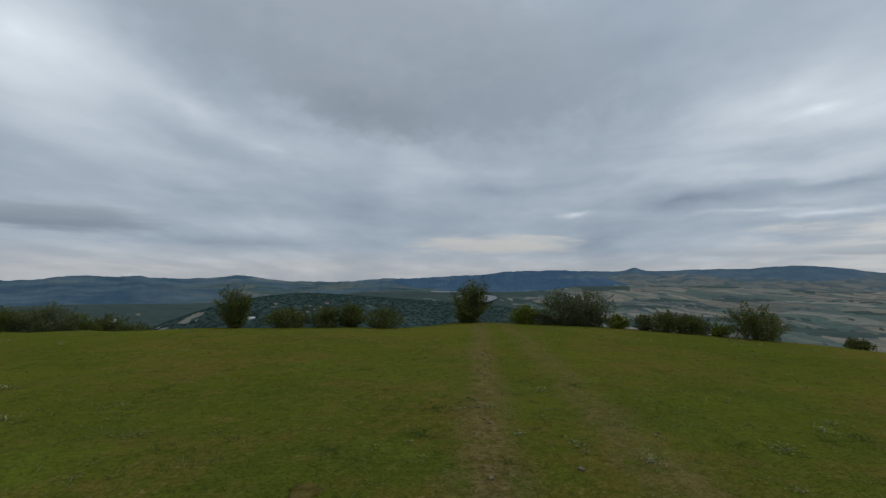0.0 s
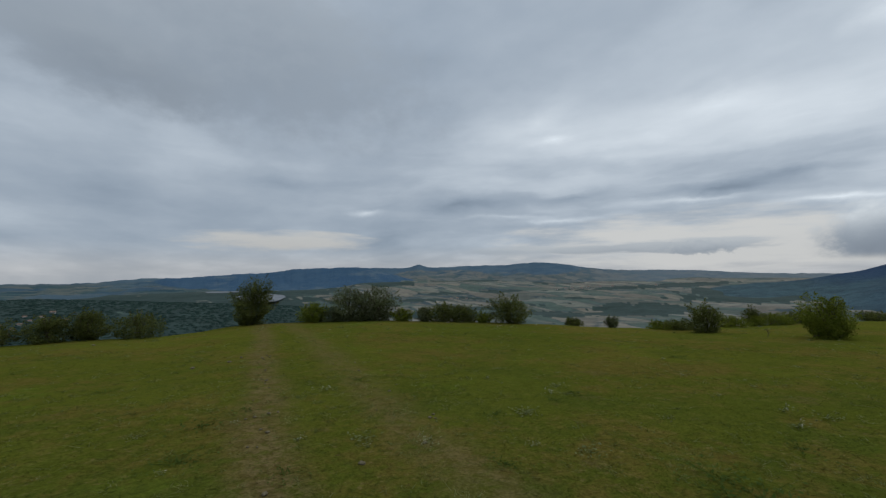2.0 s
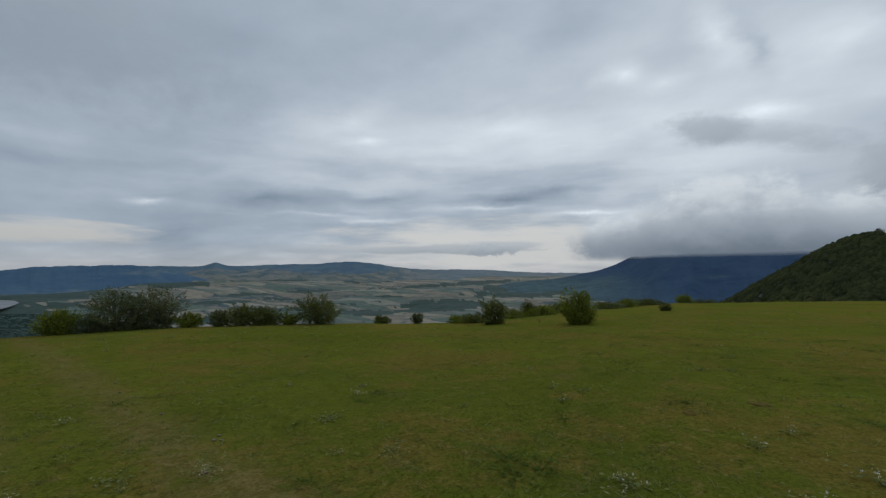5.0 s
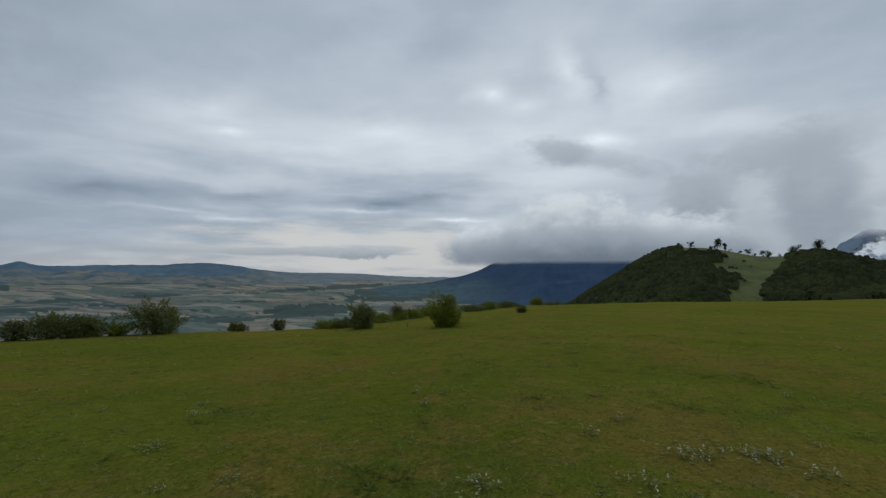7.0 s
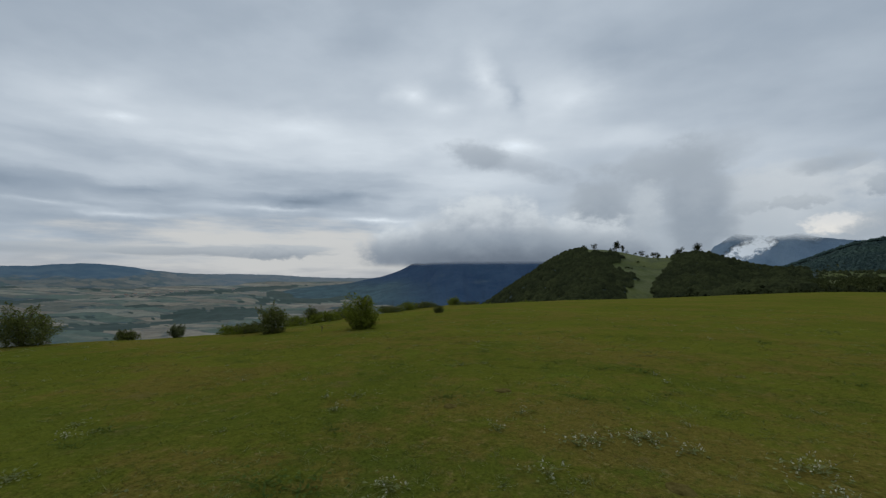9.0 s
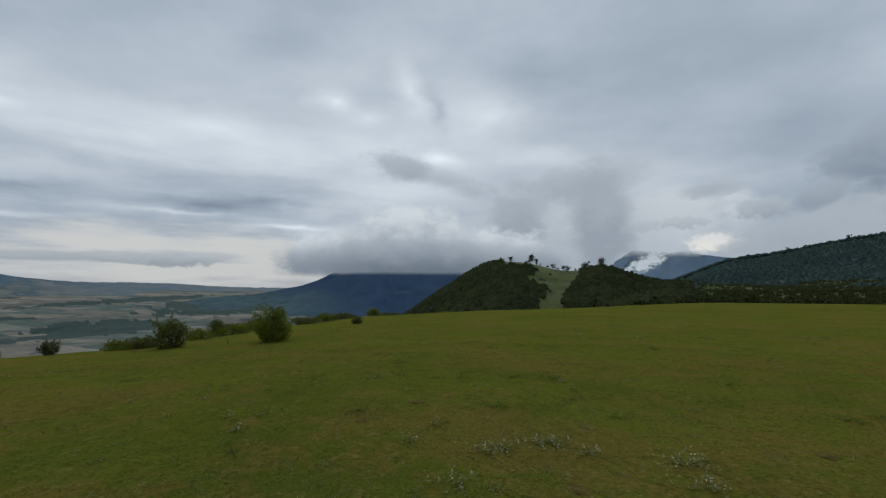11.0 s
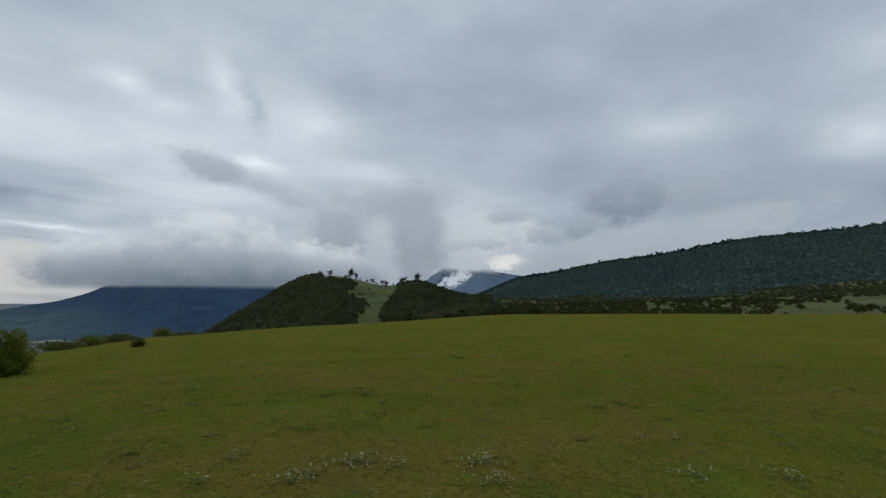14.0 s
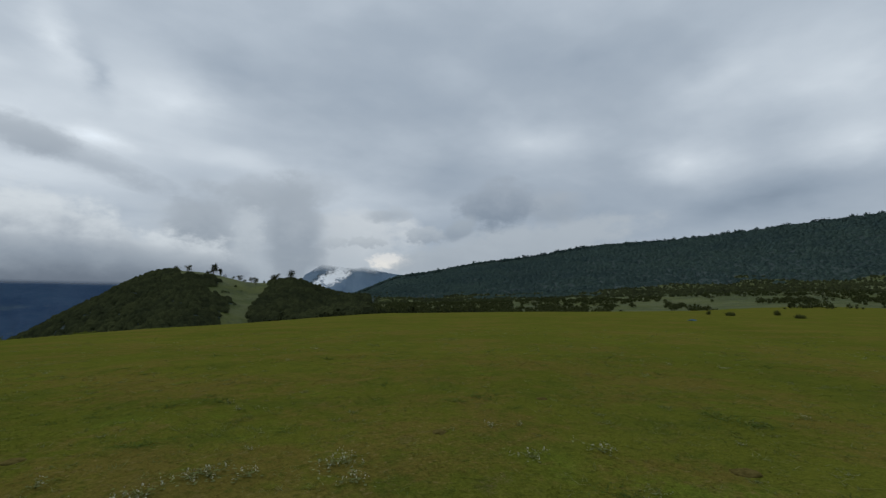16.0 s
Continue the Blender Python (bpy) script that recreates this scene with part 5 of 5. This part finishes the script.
def weed(leaf, flowers, label, count=44, wide=0.19, high=0.06):
    foot = empty_thing("weed", label, "plant", "weeds in the grass")
    g = rng.normal(size=(count, 2)) * wide * 0.42
    z = 0.008 + (high - 0.008) * rng.random(count) ** 1.6
    v, f = leaves(np.stack([g[:, 0], g[:, 1], z], -1), 0.026, level=0.75)
    part("foliage", mesh_of("foliage", v, f, (leaf,), shade=False), foot, kind="stuff")
    stalks = [stick([(0, 0, -0.01), (x * 0.5, y * 0.5, q * 0.7), (x, y, q)], 0.002, 0.001, 3) for x, y, q in zip(g[:9, 0], g[:9, 1], z[:9] + 0.02)]
    v, f = joined(stalks)
    part("stalk", mesh_of("stalk", v, f, (leaf,)), foot, kind="stuff")
    if flowers:
        c = np.stack([g[:flowers, 0], g[:flowers, 1], z[:flowers] + 0.03], -1)
        v, f = leaves(np.repeat(c, 2, 0) + rng.normal(size=(flowers * 2, 3)) * 0.008, 0.013)
        part("flower", mesh_of("flower", v, f, (PETAL,), shade=False), foot, "small whitish flowers", "stuff")
    return foot


kinds = [weed(WEED_LEAF, 14, "pale weed with small whitish flowers"), weed(WEED_LEAF, 0, "pale grey-green weed rosette", 36, 0.17, 0.03), weed(WEED_DARK, 0, "dark green leafy weed clump", 90, 0.36, 0.06), weed(WEED_LEAF, 5, "small tufted weed with few flowers", 24, 0.12, 0.05)]


def at_xy(x, y, lift=0.0):
    return at_az(math.degrees(math.atan2(x, y)), math.hypot(x, y), lift)


# where the single weeds stand that show best, kind by kind
FLOWERING = [(5.33, -0.68), (5.49, -1.08), (4.53, -0.11), (5.18, -1.54), (4.88, -2.29), (4.03, 1.14), (4.85, -2.45), (4.33, -2.28), (3.65, -4.09), (3.19, -4.85), (5.25, -0.5), (5.45, -1.25)]
SPARSE = [(6.74, 2.88), (6.13, 2.49), (6.25, 0.07), (5.57, 0.34)]
ROSETTES = [(-3.08, 5.09), (1.71, 4.58), (3.79, 4.46), (5.23, 5.35), (6.83, 2.47), (9.4, 0.71), (3.88, 4.55), (3.52, 3.15), (9.25, 1.16), (5.56, -1.22)]
LEAFY = [(3.92, 1.84), (3.75, 2.0), (4.03, 2.23), (2.85, -7.43), (2.42, -7.36), (6.87, 1.05), (0.21, 5.92), (9.08, -1.43), (8.95, -2.17), (12.98, -6.2), (6.09, -5.76)]
spots = [(x, y, k, s) for k, s, some in ((0, 1.35, FLOWERING), (3, 1.2, SPARSE), (1, 1.25, ROSETTES), (2, 1.25, LEAFY)) for x, y in some]
g = np.random.default_rng(31)
for az, d, k, s in zip(g.uniform(-58, 186, 190), 4.2 + 16 * g.random(190) ** 1.3, g.choice([0, 1, 1, 2, 2, 3], 190), g.uniform(0.45, 1.0, 190)):
    spots.append((d * math.sin(math.radians(az)), d * math.cos(math.radians(az)), int(k), s))
used = set()
for x, y, kind, size in spots:
    m = Matrix.Translation(at_xy(x, y)) @ Matrix.Rotation(rng.uniform(0, 6.28), 4, "Z")
    if kind not in used:
        kinds[kind].scale = (size, size, size)
        kinds[kind].matrix_basis = m @ Matrix.Scale(size, 4)
        used.add(kind)
    else:
        copied = copy_thing(kinds[kind], m)
        copied.scale = (size, size, size)


def lump(name, label, category, mat, at, size, flat, group, seed):
    bm = bmesh.new()
    bmesh.ops.create_icosphere(bm, subdivisions=3, radius=1.0)
    for p in bm.verts:
        q = 1 + 0.28 * noise.noise(p.co * 1.6 + Vector((seed, 0, 0))) + 0.12 * noise.noise(p.co * 4 + Vector((0, seed, 0)))
        p.co = Vector((p.co.x * size * q, p.co.y * size * q * 0.8, p.co.z * size * flat * q))
    me = bpy.data.meshes.new(name)
    bm.to_mesh(me)
    bm.free()
    me.materials.append(mat)
    me.polygons.foreach_set("use_smooth", [True] * len(me.polygons))
    ob = tagged(new(name, me), label, category, group)
    ob.matrix_basis = Matrix.Translation(at) @ Matrix.Rotation(seed * 1.7, 4, "Z")


for k, (x, y, size) in enumerate([(-0.89, 3.69, 0.16), (6.45, 0.99, 0.12), (7.32, 0.3, 0.14), (4.37, -1.15, 0.13), (5.03, -3.92, 0.13), (1.94, -5.34, 0.16), (1.35, 4.28, 0.05), (5.32, -6.53, 0.12)]):
    lump("molehill", "low mound of bare brown earth in the grass", "molehill", EARTH, at_xy(x, y, -0.01), size, 0.24, "molehills", k + 1)
for k, (x, y, size) in enumerate([(1.48, 3.97, 0.035), (0.17, 10.24, 0.05), (0.85, 10.47, 0.045), (1.12, 10.9, 0.04), (10.2, 17.2, 0.08), (-2.4, 17.0, 0.06)] + [(0.10 + 0.135 * q + rng.normal() * 0.13, q, rng.uniform(0.012, 0.028)) for q in rng.uniform(3.6, 11, 26)] + [(1.85 + 0.10 * q + rng.normal() * 0.2, q, rng.uniform(0.012, 0.028)) for q in rng.uniform(3.6, 9, 10)]):
    lump("stone", "small pale stone lying in the grass", "stone", STONE, at_xy(x, y, 0.01), size, 0.45, "stones", k + 20)

# a small dry sapling by the round shrub
sapling = empty_thing("sapling", "thin leafless grey sapling in the grass", "plant")
sapling.location = at_az(66.1, 18.4)
twigs = [stick([(0, 0, -0.03), (0.01, 0, 0.12), (0.0, 0.02, 0.32)], 0.008, 0.003)]
for k in range(9):
    b, up = rng.uniform(0, 6.28), rng.uniform(0.06, 0.24)
    out = np.array([0.10 * math.cos(b), 0.10 * math.sin(b), up + rng.uniform(0.06, 0.14)])
    twigs.append(stick([(0, 0, up), (out + (0, 0, up)) / 2 * (1, 1, 0.98), out], 0.005, 0.002, 4))
v, f = joined(twigs)
part("stem", mesh_of("stem", v, f, (BARK,)), sapling, kind="stuff")

# a faded blue sheet out in the pasture
BLUE = material("faded_blue_plastic", lambda n, w: n.mix(n.ramp(n.noise(w, 6.0, 4), 0.35, 0.65), (0.034, 0.092, 0.108), (0.055, 0.120, 0.132)), 0.8)
gx, gy = np.meshgrid(np.linspace(-0.36, 0.36, 22), np.linspace(-0.3, 0.3, 16), indexing="ij")
gz = 0.13 * np.exp(-((gx / 0.25) ** 2 + (gy / 0.22) ** 2)) + 0.16 * fbm(gx * 5 + 4, gy * 5, 4, 71) + 0.03
a, b = np.meshgrid(np.arange(21), np.arange(15), indexing="ij")
cells = np.stack([a * 16 + b, (a + 1) * 16 + b, (a + 1) * 16 + b + 1, a * 16 + b + 1], -1).reshape(-1, 4)
sheet = tagged(new("plastic_sheet", mesh_of("plastic_sheet", np.stack([gx, gy, gz], -1).reshape(-1, 3), cells, (BLUE,))), "crumpled faded blue plastic sheet on the grass", "sheet")
sheet.location = at_az(159.5, 48.8)
thick = sheet.modifiers.new("thickness", "SOLIDIFY")
thick.thickness = 0.01
